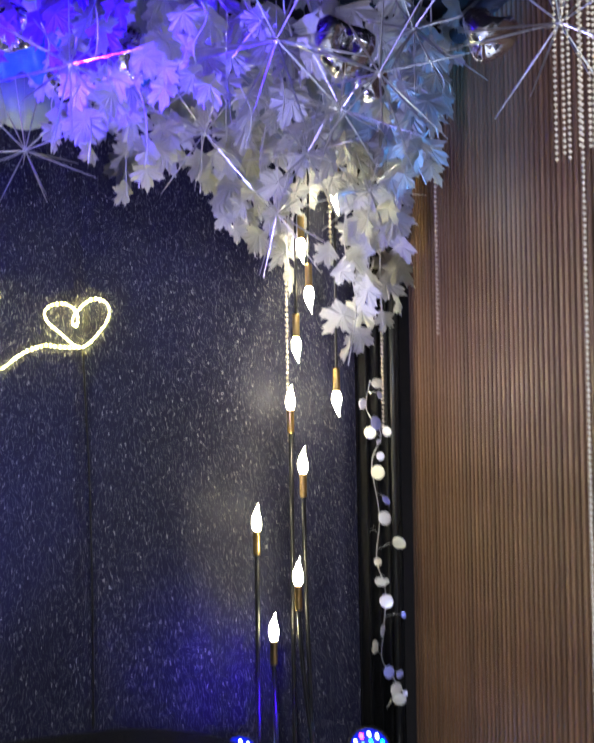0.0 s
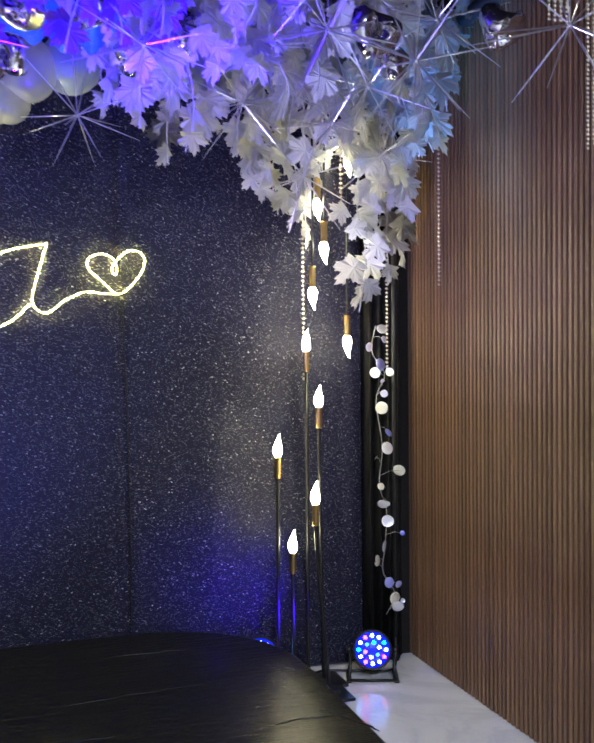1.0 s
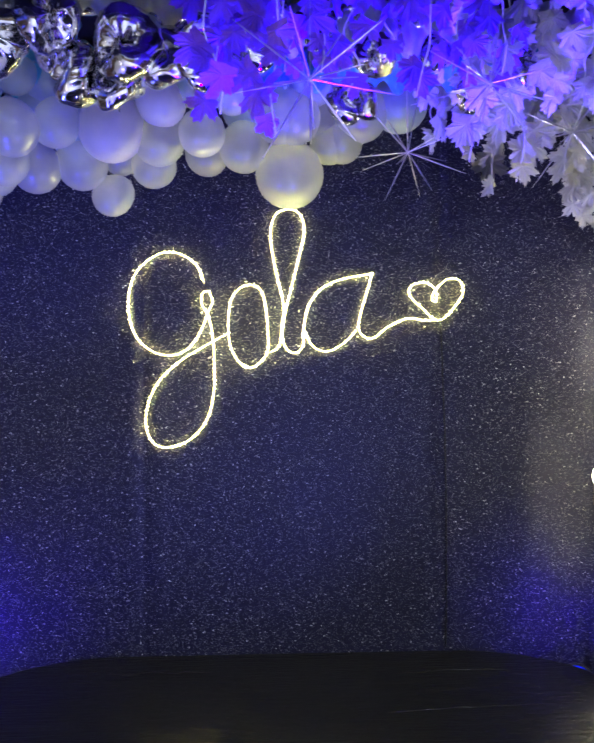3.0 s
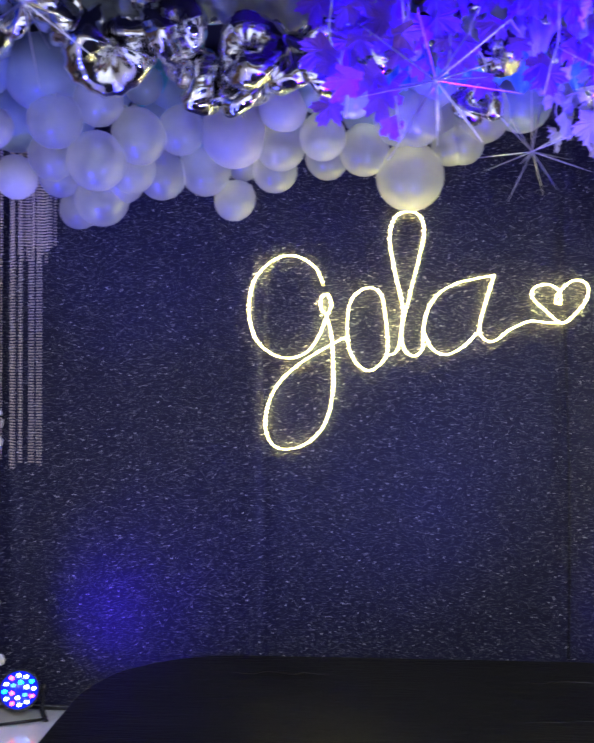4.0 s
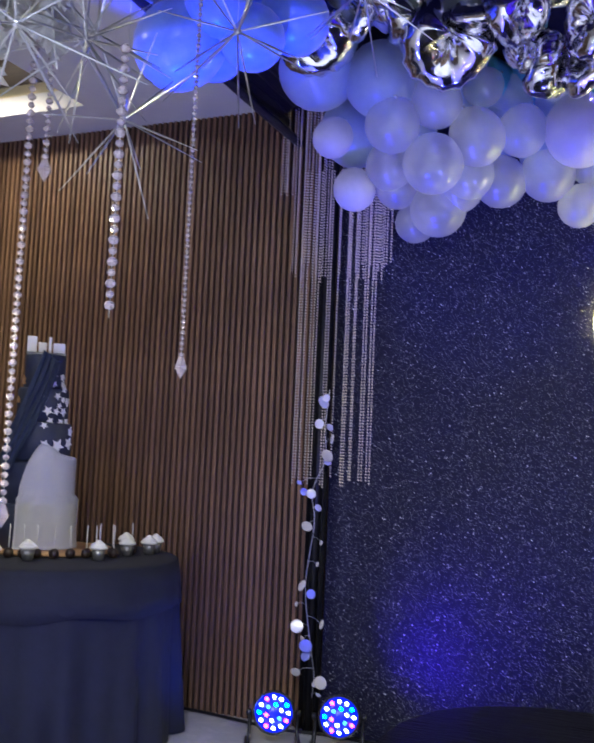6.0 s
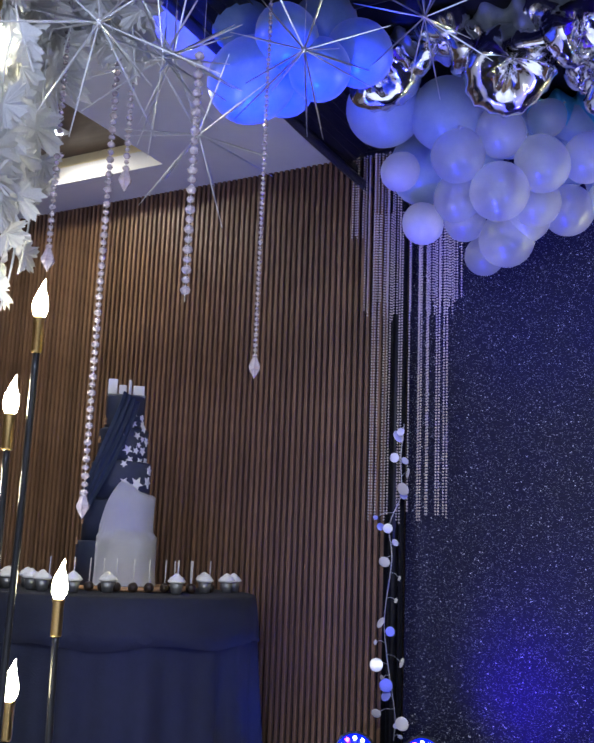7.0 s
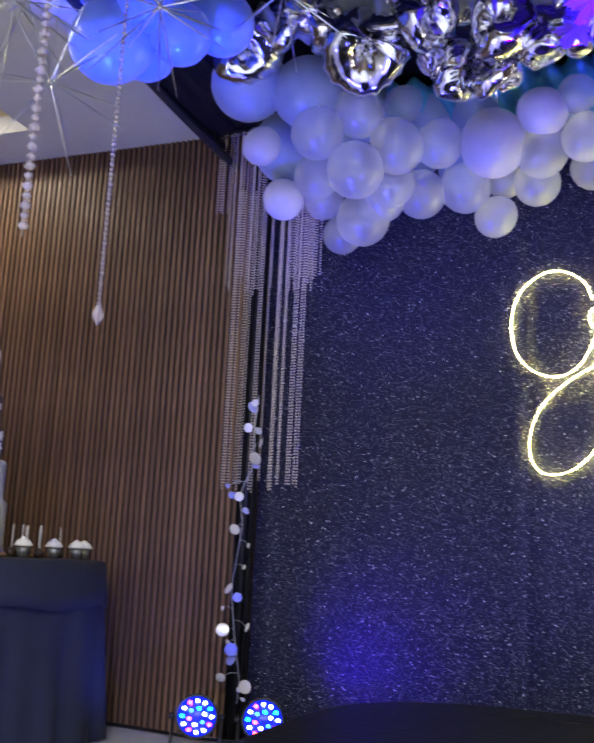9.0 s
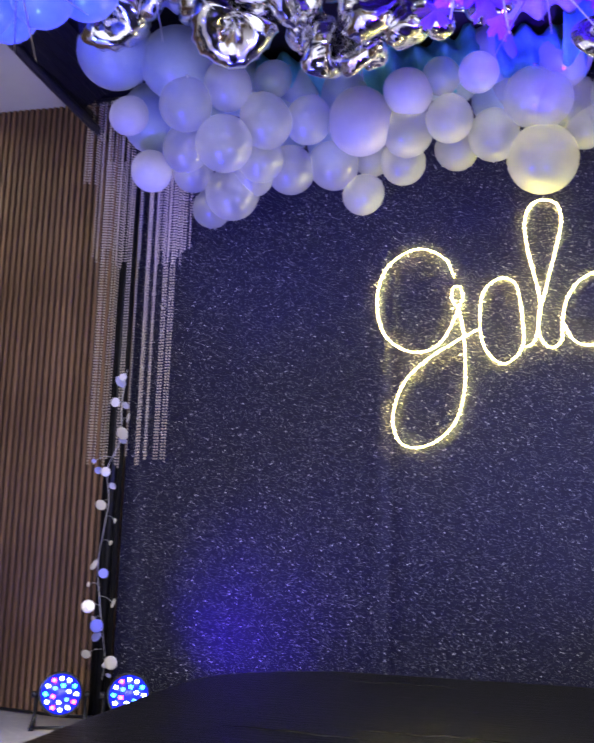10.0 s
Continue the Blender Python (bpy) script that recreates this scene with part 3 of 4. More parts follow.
BALLOONS_MIDDLE = [
    (-1.51, 3.50, 2.60, 0.10), (-1.63, 3.67, 2.45, 0.11), (-1.44, 3.70, 2.47, 0.11), (-1.29, 3.55, 2.60, 0.14),
    (-1.31, 3.77, 2.35, 0.09), (-1.28, 3.78, 2.52, 0.08), (-1.13, 3.74, 2.48, 0.10), (-1.08, 3.50, 2.69, 0.10),
    (-1.09, 3.60, 2.56, 0.11), (-0.94, 3.50, 2.75, 0.08), (-0.91, 3.55, 2.58, 0.10), (-0.78, 3.40, 2.70, 0.08),
    (-0.73, 3.68, 2.55, 0.11), (-0.90, 3.77, 2.53, 0.09), (-0.57, 3.60, 2.67, 0.12), (-0.53, 3.71, 2.44, 0.15),
]
BALLOONS_BACK = [
    (-2.04, 3.62, 2.74, 0.14), (-1.88, 3.70, 2.97, 0.14), (-1.68, 3.74, 2.69, 0.12), (-2.05, 3.50, 2.88, 0.12),
    (-1.46, 3.74, 2.60, 0.11), (-1.49, 3.75, 2.86, 0.14), (-1.67, 3.75, 2.88, 0.10), (-1.24, 3.72, 2.82, 0.12),
    (-0.70, 3.74, 2.75, 0.12), (-0.44, 3.60, 2.84, 0.12), (-0.34, 3.76, 2.59, 0.09), (-0.41, 3.75, 2.71, 0.11),
    (-0.21, 3.70, 2.71, 0.12), (-0.03, 3.75, 2.77, 0.13), (-0.51, 3.60, 2.66, 0.11), (-0.65, 3.70, 2.77, 0.11),
    (-0.29, 3.75, 2.59, 0.09),
    (-1.85, 3.56, 2.82, 0.12), (-1.58, 3.60, 2.80, 0.10), (-1.36, 3.62, 2.78, 0.12), (-1.10, 3.68, 2.85, 0.13),
    (-0.90, 3.66, 2.84, 0.13), (-0.74, 3.58, 2.87, 0.12),
]
BALLOONS_BLUE = [
    (-2.45, 2.40, 2.62, 0.15), (-2.21, 2.45, 2.63, 0.11), (-2.13, 2.60, 2.75, 0.12), (-2.29, 2.35, 2.72, 0.11),
    (-2.59, 2.50, 2.95, 0.12), (-2.27, 2.60, 2.90, 0.12), (-2.43, 2.60, 2.68, 0.11),
]
FOILS_LEFT = [
    (-2.19, 3.10, 3.12, 0.13), (-1.80, 3.10, 3.07, 0.13), (-1.33, 3.10, 3.00, 0.12), (-1.09, 3.10, 2.95, 0.12),
    (-0.93, 3.10, 2.93, 0.12), (-2.17, 2.90, 2.83, 0.14), (-2.01, 2.90, 2.88, 0.09), (-1.68, 2.95, 2.76, 0.17),
    (-1.83, 2.90, 2.87, 0.11), (-1.42, 2.85, 2.79, 0.12), (-1.34, 3.00, 2.64, 0.11), (-1.19, 3.00, 2.61, 0.10),
    (-1.42, 3.00, 2.75, 0.09), (-1.14, 2.85, 2.70, 0.13), (-1.00, 2.90, 2.67, 0.11), (-0.89, 2.80, 2.62, 0.09),
    (-1.56, 2.90, 2.86, 0.11), (-1.89, 2.85, 2.93, 0.11),
]
FOILS_RIGHT = [
    (-0.81, 3.10, 2.91, 0.10), (-0.63, 3.10, 2.94, 0.10), (-0.32, 3.10, 2.93, 0.10), (-0.10, 3.10, 2.92, 0.09),
    (-0.71, 2.90, 2.71, 0.09), (-0.37, 2.90, 2.52, 0.07), (-0.48, 2.90, 2.80, 0.08), (-0.26, 2.90, 2.70, 0.08),
    (-0.05, 2.90, 2.70, 0.07), (0.29, 3.00, 2.71, 0.07), (-0.31, 2.90, 2.53, 0.07), (0.28, 2.90, 2.64, 0.06),
    (0.10, 3.00, 2.60, 0.07), (0.91, 2.70, 2.67, 0.09), (1.03, 2.80, 2.59, 0.06), (1.27, 2.45, 2.64, 0.08),
    (-0.88, 2.80, 2.73, 0.08),
]
VINES_RIGHT = [
    (0.08, 3.50, 2.49), (0.17, 3.30, 2.41), (0.32, 3.50, 2.32), (0.36, 3.20, 2.31),
    (0.50, 3.50, 2.42), (0.57, 3.30, 2.32), (0.73, 3.60, 2.24), (0.81, 3.60, 2.14),
    (0.81, 3.30, 2.12), (1.01, 3.70, 2.04), (0.92, 3.20, 2.38), (1.10, 3.40, 2.37),
    (1.22, 3.55, 1.71), (1.32, 3.60, 2.01), (1.39, 3.60, 1.86), (1.30, 3.30, 2.18),
    (1.27, 3.10, 2.32), (1.39, 3.20, 2.37), (1.35, 3.00, 2.49), (1.43, 3.10, 2.62),
    (0.67, 3.00, 2.41), (0.79, 2.90, 2.48), (0.94, 2.90, 2.49), (1.09, 2.90, 2.47),
    (0.13, 2.90, 2.48), (0.24, 2.90, 2.44), (0.38, 2.90, 2.49), (0.49, 2.80, 2.47),
]
VINES_FRONT = [
    (-0.83, 2.40, 2.34), (-0.75, 2.45, 2.55), (-0.66, 2.40, 2.28), (-0.60, 2.50, 2.51),
    (-0.48, 2.50, 2.50), (-0.38, 2.60, 2.48), (-0.25, 2.60, 2.57), (-0.12, 2.70, 2.50),
    (0.03, 2.80, 2.56), (-0.81, 2.50, 2.49), (0.17, 2.80, 2.54),
]
VINES_LEFT = [
    (-2.49, 1.49, 2.25), (-2.48, 1.60, 2.33), (-2.44, 1.70, 2.35), (-2.46, 1.37, 2.22),
    (-2.56, 1.62, 2.20), (-2.53, 1.40, 1.53), (-2.54, 1.43, 1.79), (-2.62, 1.56, 1.67),
    (-2.44, 1.29, 1.93), (-2.43, 1.38, 2.05), (-2.55, 1.53, 2.11), (-2.46, 1.64, 2.29),
    (-2.35, 1.65, 2.20), (-2.52, 1.59, 2.28), (-2.38, 1.25, 2.07), (-2.43, 1.26, 1.75),
]
BURSTS = [
    (0.10, 2.69, 2.54), (0.62, 2.38, 2.54), (0.86, 2.26, 2.43), (0.96, 2.87, 2.52),
    (0.92, 3.14, 2.44), (1.26, 3.44, 2.39), (1.09, 2.57, 2.68), (1.21, 1.97, 2.48),
    (-0.03, 3.53, 2.50), (0.84, 3.26, 2.25), (0.61, 3.00, 2.68), (0.57, 3.20, 2.51),
    (-0.54, 2.32, 2.43), (-2.29, 1.87, 2.15), (-2.01, 1.98, 2.41), (-2.09, 1.20, 2.09),
    (-2.30, 1.74, 2.34), (-1.84, 2.50, 2.76), (-2.28, 1.67, 2.29),
]

BM = {k: (balloon_mesh(m, "envelope"), knot_mesh(m)) for k, m in (("pearl", WHITE_B), ("matt", MATT_B), ("grey", GREY_B), ("blue", BLUE_B))}
LABELS = {"pearl": "pearly white latex balloon in the overhead cluster", "matt": "matt white latex balloon in the overhead cluster",
          "grey": "smoky pale blue latex balloon behind white ones", "blue": "pale blue latex balloon under blue stage light"}


def balloon(kind, x, y, z, r, rnd):
    ob = thing("balloon", (x, y, z), LABELS[kind], "balloon", "balloon cluster")
    part("envelope", BM[kind][0], None, ob)
    part("knot", BM[kind][1], None, ob)
    tilt = Euler((rnd.uniform(-0.5, 0.5) + 2.6, rnd.uniform(-0.5, 0.5), rnd.uniform(0, 6)))
    ob.matrix_world = Matrix.LocRotScale((x, y, z), tilt, (r, r, r * rnd.uniform(1.0, 1.08)))


rnd = random.Random(11)
for i, (x, y, z, r) in enumerate(BALLOONS_CORNER):
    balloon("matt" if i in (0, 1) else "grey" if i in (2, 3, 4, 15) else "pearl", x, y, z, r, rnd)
for i, (x, y, z, r) in enumerate(BALLOONS_MIDDLE):
    balloon("matt" if i in (3, 7) else "pearl", x, y, z, r, rnd)
for i, (x, y, z, r) in enumerate(BALLOONS_BACK):
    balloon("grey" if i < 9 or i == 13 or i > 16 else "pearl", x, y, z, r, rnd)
for x, y, z, r in BALLOONS_BLUE:
    balloon("blue", x, y, z, r, rnd)


def foil_mesh(seed):
    """A fat foil ring or pillow with gathered creases, smooth between them."""
    rnd = random.Random(seed)
    off = Vector((rnd.uniform(-9, 9), rnd.uniform(-9, 9), rnd.uniform(-9, 9)))
    bm = bmesh.new()
    nu, nv = 72, 28
    major, minor = ((0.44, 0.54), (0.52, 0.48), (0.36, 0.60), (0.48, 0.52), (0.40, 0.56))[seed % 5]
    g = []
    for i in range(nu):
        a = 2 * math.pi * i / nu
        row = []
        for j in range(nv):
            b = 2 * math.pi * j / nv
            d = Vector((math.cos(a) * math.cos(b), math.sin(a) * math.cos(b), math.sin(b)))
            inner = 0.5 - 0.5 * math.cos(b)
            crease = (0.07 * abs(math.sin(6 * a + rnd.random() * 0.02 + seed))) * inner + 0.05 * (1 - inner) * abs(math.sin(9 * a + 2 * seed)) * abs(math.cos(b)) ** 6
            q = minor * (1 - crease * 2 + 0.16 * noise.noise(d * 1.4 + off))
            lift = 0.25 * math.sin(2 * a + seed)
            row.append(bm.verts.new(((major + q * math.cos(b)) * math.cos(a), (major + q * math.cos(b)) * math.sin(a), q * math.sin(b) + lift)))
        g.append(row)
    for i in range(nu):
        for j in range(nv):
            bm.faces.new((g[i][j], g[(i + 1) % nu][j], g[(i + 1) % nu][(j + 1) % nv], g[i][(j + 1) % nv]))
    return mesh_of("envelope", bm, FOIL)


foils = [foil_mesh(s) for s in range(5)]
tab = mesh_of("inflation_tab", box((-0.05, -0.012, -0.98), (0.05, 0.012, -0.6), 0.008), FOIL, False)
for i, (x, y, z, r) in enumerate(FOILS_LEFT + FOILS_RIGHT):
    ob = thing("foil_balloon", (x, y, z), "crumpled mirror-silver foil balloon in the overhead cluster", "balloon", "foil balloons")
    part("envelope", foils[i % 5], None, ob)
    part("inflation_tab", tab, None, ob)
    ob.matrix_world = Matrix.LocRotScale((x, y, z), Euler((rnd.uniform(0, 6), rnd.uniform(0, 6), rnd.uniform(0, 6))), (r * 1.08,) * 3)


# ---- gathered tulle behind the garlands ----
def tulle(x0, x1, y, z, depth, seed, material, label):
    def f(u, v):
        x = x0 + (x1 - x0) * u
        a = 2.6 * v - 0.3
        ruf = 0.05 * noise.noise(Vector((x * 9 + seed, v * 4, seed))) + 0.03 * math.sin(x * 55 + 3 * v)
        r = depth * (1 + 0.3 * noise.noise(Vector((x * 3, seed, 0)))) + ruf
        return (x, y - r * math.sin(a), z - r * math.cos(a) * 0.8 + 0.04 * noise.noise(Vector((x * 2, 0, seed))))
    solid("tulle_swag", sheet(110, 12, f, 0.002), material, label, "fabric", "gathered tulle", smooth=True)


tulle(-2.25, -0.35, 3.62, 2.86, 0.13, 1.0, TULLE, "gathered teal tulle swag behind silver balloons")
tulle(-0.45, 0.45, 3.42, 2.86, 0.14, 2.0, TULLE, "gathered teal tulle swag behind white leaves")
tulle(0.35, 1.45, 3.55, 2.80, 0.20, 5.0, PALE_TULLE, "gathered pale grey tulle behind white leaves")
# two pale swags added under the roof to fill dark gaps and catch violet light
tulle(-2.25, -0.6, 2.95, 2.93, 0.10, 11.0, PALE_TULLE, "pale grey filler tulle added above silver balloons")
tulle(-0.9, 0.7, 2.72, 2.94, 0.10, 14.0, PALE_TULLE, "pale grey filler tulle added above white leaves")
tulle(-0.7, 0.6, 3.15, 2.90, 0.12, 8.0, PALE_TULLE, "gathered pale grey tulle behind white leaves")


# ---- white maple leaf garlands ----
def leaf_mesh(seed, material=None):
    rnd = random.Random(seed)
    tips = [(-180, 0.35), (-118, 0.72), (-58, 0.95), (0, 1.1), (58, 0.95), (118, 0.72)]
    out = []
    for k, (a, r) in enumerate(tips):
        b, rb = tips[(k + 1) % 6]
        span = (b - a) % 360
        out.append((a + rnd.uniform(-5, 5), r * rnd.uniform(0.9, 1.08)))
        if k == 0 or k == 5:
            out.append((a + span * 0.5, 0.40))
        else:
            out += [(a + span * 0.16, r * 0.78), (a + span * 0.27, r * 0.86), (a + span * 0.36, r * 0.70), (a + span * 0.5, 0.52), (a + span * 0.64, rb * 0.70), (a + span * 0.73, rb * 0.86), (a + span * 0.84, rb * 0.78)]
    bm = bmesh.new()
    c = bm.verts.new((0, 0, 0.06))
    vs = []
    for a, r in out:
        x, y = r * math.sin(radians(a)), r * math.cos(radians(a))
        vs.append(bm.verts.new((x, y, -0.16 * r * r + rnd.uniform(-0.07, 0.07))))
    for p, q in zip(vs, vs[1:] + vs[:1]):
        bm.faces.new((c, p, q))
    bmesh.ops.solidify(bm, geom=bm.faces[:], thickness=0.012)
    return mesh_of("leaf", bm, material or LEAF, False)


leaves = [leaf_mesh(s) for s in range(6)]
violet_lit_leaves = [leaf_mesh(s, VIOLET_LIT_LEAF) for s in range(6)]


def vine(x, y, zb, top, size, rnd, label, group, spread=0.075, step=0.058, kit=None):
    v = thing("leaf_garland", (x, y, zb), label, "garland", group)
    n = max(3, int((top - zb) / step))
    pts = [(rnd.uniform(-0.03, 0.03), rnd.uniform(-0.03, 0.03), (top - zb) * k / 5) for k in range(6)]
    part("stem", tube(spline(pts, 5), 0.003, 5), STEM, v)
    for k in range(n):
        s = size * rnd.uniform(0.72, 1.15) * (0.85 if k == 0 else 1)
        grow = min(1.0, 0.35 + k * 0.22)
        ob = part("leaf", (kit or leaves)[rnd.randrange(6)], None, v)
        ob.matrix_local = Matrix.LocRotScale((rnd.uniform(-1, 1) * spread * grow, rnd.uniform(-1, 1) * spread * grow, s * 0.8 + k * step + rnd.uniform(-0.02, 0.02)),
                                             Euler((radians(rnd.uniform(55, 125)), radians(rnd.uniform(120, 240)), radians(rnd.uniform(-55, 55)))), (s,) * 3)


rnd = random.Random(21)
WHITE_VINE = "hanging garland of white cloth maple leaves"
for x, y, z in VINES_RIGHT:
    vine(x, y, z, 2.94, 0.098, rnd, WHITE_VINE, "leaf garlands over the candle corner", 0.08, 0.052)
# front vines use the leaves whose colour carries the violet light
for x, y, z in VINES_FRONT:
    vine(x, y, z, 2.94, 0.082, rnd, "hanging garland of white cloth maple leaves, violet light in their colour", "leaf garlands at the front", 0.075, 0.052, violet_lit_leaves)
for x, y, z in VINES_LEFT:
    vine(x, y, z, min(2.93, z + 0.85), 0.09, rnd, WHITE_VINE, "leaf garlands at the front post", 0.05)


# ---- tinsel bursts ----
sp = bmesh.new()
add_tube(sp, [(0, 0, 0.005), (0, 0, 0.5), (0, 0, 1.0)], lambda i: (0.0024, 0.0031, 0.0012)[i], 5)
SPIKE_ME = mesh_of("spike", sp, TINSEL, False)
hub = bmesh.new()
bmesh.ops.create_icosphere(hub, subdivisions=1, radius=0.012)
HUB_ME = mesh_of("hub", hub, TINSEL)
rnd = random.Random(31)
for i, (x, y, z) in enumerate(BURSTS):
    b = thing("tinsel_burst", (x, y, z), "silver tinsel starburst hanging on a fine thread", "ornament", "tinsel bursts")
    part("hub", HUB_ME, None, b)
    spin = pose(0, 0, 0, 47 * i, 31 * i, 77 * i)
    for k in range(15):
        zc = 1 - 2 * (k + 0.5) / 15
        a = k * 2.39996 + rnd.uniform(-0.25, 0.25)
        d = spin @ Vector((math.sqrt(1 - zc * zc) * math.cos(a), math.sqrt(1 - zc * zc) * math.sin(a), zc + rnd.uniform(-0.1, 0.1)))
        part("spike", SPIKE_ME, None, b).matrix_local = Matrix.LocRotScale(None, d.to_track_quat("Z", "Y"), (1, 1, rnd.uniform(0.21, 0.29)))
    part("thread", tube([(0, 0, 0), (0, 0, 2.95 - z)], 0.0008, 4), WIRE, b)


# ---- candle lamps ----
flame = lathe([(0.0, 0.0), (0.012, 0.001), (0.0185, 0.014), (0.0208, 0.030), (0.0178, 0.050), (0.0112, 0.068), (0.006, 0.084), (0.0028, 0.097), (0, 0.104)], 18)
for v in flame.verts:
    v.co.x += 3.2 * max(0.0, v.co.z - 0.045) ** 2
BULB_ME = mesh_of("bulb", flame, BULB)
SOCKET_ME = mesh_of("socket", lathe([(0, -0.095), (0.0135, -0.094), (0.0145, -0.088), (0.0145, -0.01), (0.0165, -0.006), (0.0165, 0.0), (0, 0.001)], 16), BRASS)


def stand(x, y, z, foot=(0, 0), base=True, group="candle lamps by the backdrop"):
    c = thing("candle_lamp", (x, y, z), "slim black floor lamp with a lit flame-shaped bulb", "floor lamp", group)
    part("bulb", BULB_ME, None, c, "lit flame-tip bulb")
    part("socket", SOCKET_ME, None, c, "brass socket")
    fx, fy = foot
    part("pole", tube(spline([(0, 0, -0.09), (fx * 0.2, fy * 0.2, -z * 0.35), (fx * 0.7, fy * 0.7, -z * 0.7), (fx, fy, -z + 0.012)], 6), 0.009, 8), BLACK, c)
    part("base", box((fx - 0.09, fy - 0.09, -z), (fx + 0.09, fy + 0.09, -z + 0.014), 0.004), BLACK, c)


def pendant(x, y, z, group="hanging bulbs"):
    c = thing("pendant_lamp", (x, y, z), "lit flame-shaped bulb hanging from a black cord", "pendant lamp", group)
    flip = pose(0, 0, 0, 180, 0, 0)
    part("bulb", BULB_ME, None, c, "lit flame-tip bulb").matrix_local = flip
    part("socket", SOCKET_ME, None, c, "brass socket").matrix_local = flip
    part("cord", tube([(0, 0, 0.09), (0.004, 0, 0.5 * (2.95 - z)), (0, 0, 2.95 - z)], 0.0055, 6), BLACK, c)


for x, y, z, f in ((0.823, 3.6, 1.067, (0.0, 0.02)), (0.955, 3.48, 0.868, (0.07, 0.03)), (0.875, 3.56, 0.645, (0.02, 0.05)), (1.01, 3.58, 1.285, (0.05, 0.1)), (0.995, 3.7, 1.535, (-0.02, -0.05))):
    stand(x, y, z, f)
for x, y, z in ((1.189, 3.65, 2.43), (1.038, 3.65, 2.225), (1.068, 3.65, 2.03), (1.011, 3.65, 1.825), (1.178, 3.65, 1.605)):
    pendant(x, y, z)
for x, y, a in ((1.0, 3.66, 6), (0.86, 3.6, -3)):
    pl = solid("lamp_plank", box((-0.055, -0.17, 0.0), (0.055, 0.17, 0.028), 0.003), WRAP, "black painted wooden plank carrying lamp poles", "plank", "planks under the lamps")
    pl.matrix_world = pose(x, y, 0.0, 0, 0, a)
GK = "candle lamps by the front post"
for x, y, z, f in ((-2.522, 1.538, 1.543, (-0.02, 0.0)), (-2.599, 1.543, 1.293, (0.0, 0.03)), (-2.513, 1.688, 0.826, (0.0, 0.02)), (-2.577, 1.609, 0.576, (0, 0)), (-2.66, 1.53, 1.07, (0.02, 0.05))):
    stand(x, y, z, f, group=GK)
pendant(-2.475, 1.251, 2.20, "hanging bulbs at the front post")


# ---- stage spotlights ----
def par_light(lean=78):
    p = thing("stage_light", (0, 0, 0), "black round stage spotlight with coloured lamps lit, on the floor", "stage light", "stage lights")
    body = lathe([(0, -0.10), (0.05, -0.098), (0.07, -0.085), (0.082, -0.04), (0.086, 0.0), (0.092, 0.004), (0.092, 0.03), (0.085, 0.032), (0.083, 0.012), (0, 0.012)], 28)
    tilt = pose(0, 0, 0.135, lean, 0, 0)
    part("housing", body, BLACK, p).matrix_local = tilt
    plate = part("lens_plate", lathe([(0, 0.013), (0.082, 0.013), (0.082, 0.017), (0, 0.018)], 28), LENS, p)
    plate.matrix_local = tilt
    dot = lathe([(0, 0.017), (0.0088, 0.018), (0.008, 0.024), (0, 0.026)], 10)
    dots = {k: mesh_of("lamp_dot", dot.copy(), m) for k, m in LED.items()}
    dot.free()
    seq = ["white", "cyan", "white", "white", "red", "white", "cyan", "white", "red", "white", "white", "red"]
    spots = [(0.064, 2 * math.pi * k / 12, seq[k]) for k in range(12)] + [(0.034, 2 * math.pi * k / 6 + 0.3, ("white", "cyan", "blue", "red", "white", "blue")[k]) for k in range(6)]
    for r, a, c in spots:
        part("lamp_dot", dots[c], None, plate, c + " lamp").matrix_local = Matrix.Translation((r * math.cos(a), r * math.sin(a), 0))
    for s in (-1, 1):
        part("bracket", tube([(s * 0.102, 0.0, 0.135), (s * 0.104, -0.01, 0.05), (s * 0.11, -0.05, 0.008)], 0.008, 6), BLACK, p)
        part("bracket_leg", tube([(s * 0.103, 0.0, 0.07), (s * 0.108, 0.06, 0.008)], 0.008, 6), BLACK, p)
        part("foot", box((s * 0.11 - 0.012, -0.075, 0.0), (s * 0.11 + 0.012, 0.08, 0.012), 0.004), BLACK, p)
        part("knob", lathe([(0, -0.012), (0.014, -0.011), (0.014, 0.009), (0, 0.012)], 12), BLACK, p).matrix_local = pose(s * 0.108, 0, 0.135, 0, 90, 0)
    part("cross_bar", tube([(-0.11, -0.065, 0.012), (0.11, -0.065, 0.012)], 0.007, 6), BLACK, p)
    return p


first = par_light()
first.matrix_world = pose(-2.55, 3.62, 0, 0, 0, 26)
for x, y, a in ((-2.28, 3.71, 24), (1.295, 3.66, -20), (0.775, 3.74, -24)):
    copy_thing(first, pose(x, y, 0, 0, 0, a))
up = par_light(18)
up.matrix_world = pose(-2.3, 2.0, 0, 0, 0, 180)
for x, y, z in ((1.1, 2.26, 0.0), (-0.2, 2.0, 0.271)):
    copy_thing(up, pose(x, y, z, 0, 0, 180))
tagged(solid("power_cable", tube(spline([(-3.6, 3.87, 0.012), (-3.1, 3.87, 0.012), (-2.8, 3.83, 0.012), (-2.6, 3.8, 0.012), (-2.4, 3.84, 0.012), (-2.1, 3.83, 0.012), (-1.8, 3.87, 0.012)], 8), 0.008, 6), BLACK, smooth=True), "black power cable lying along the wall", "cable")
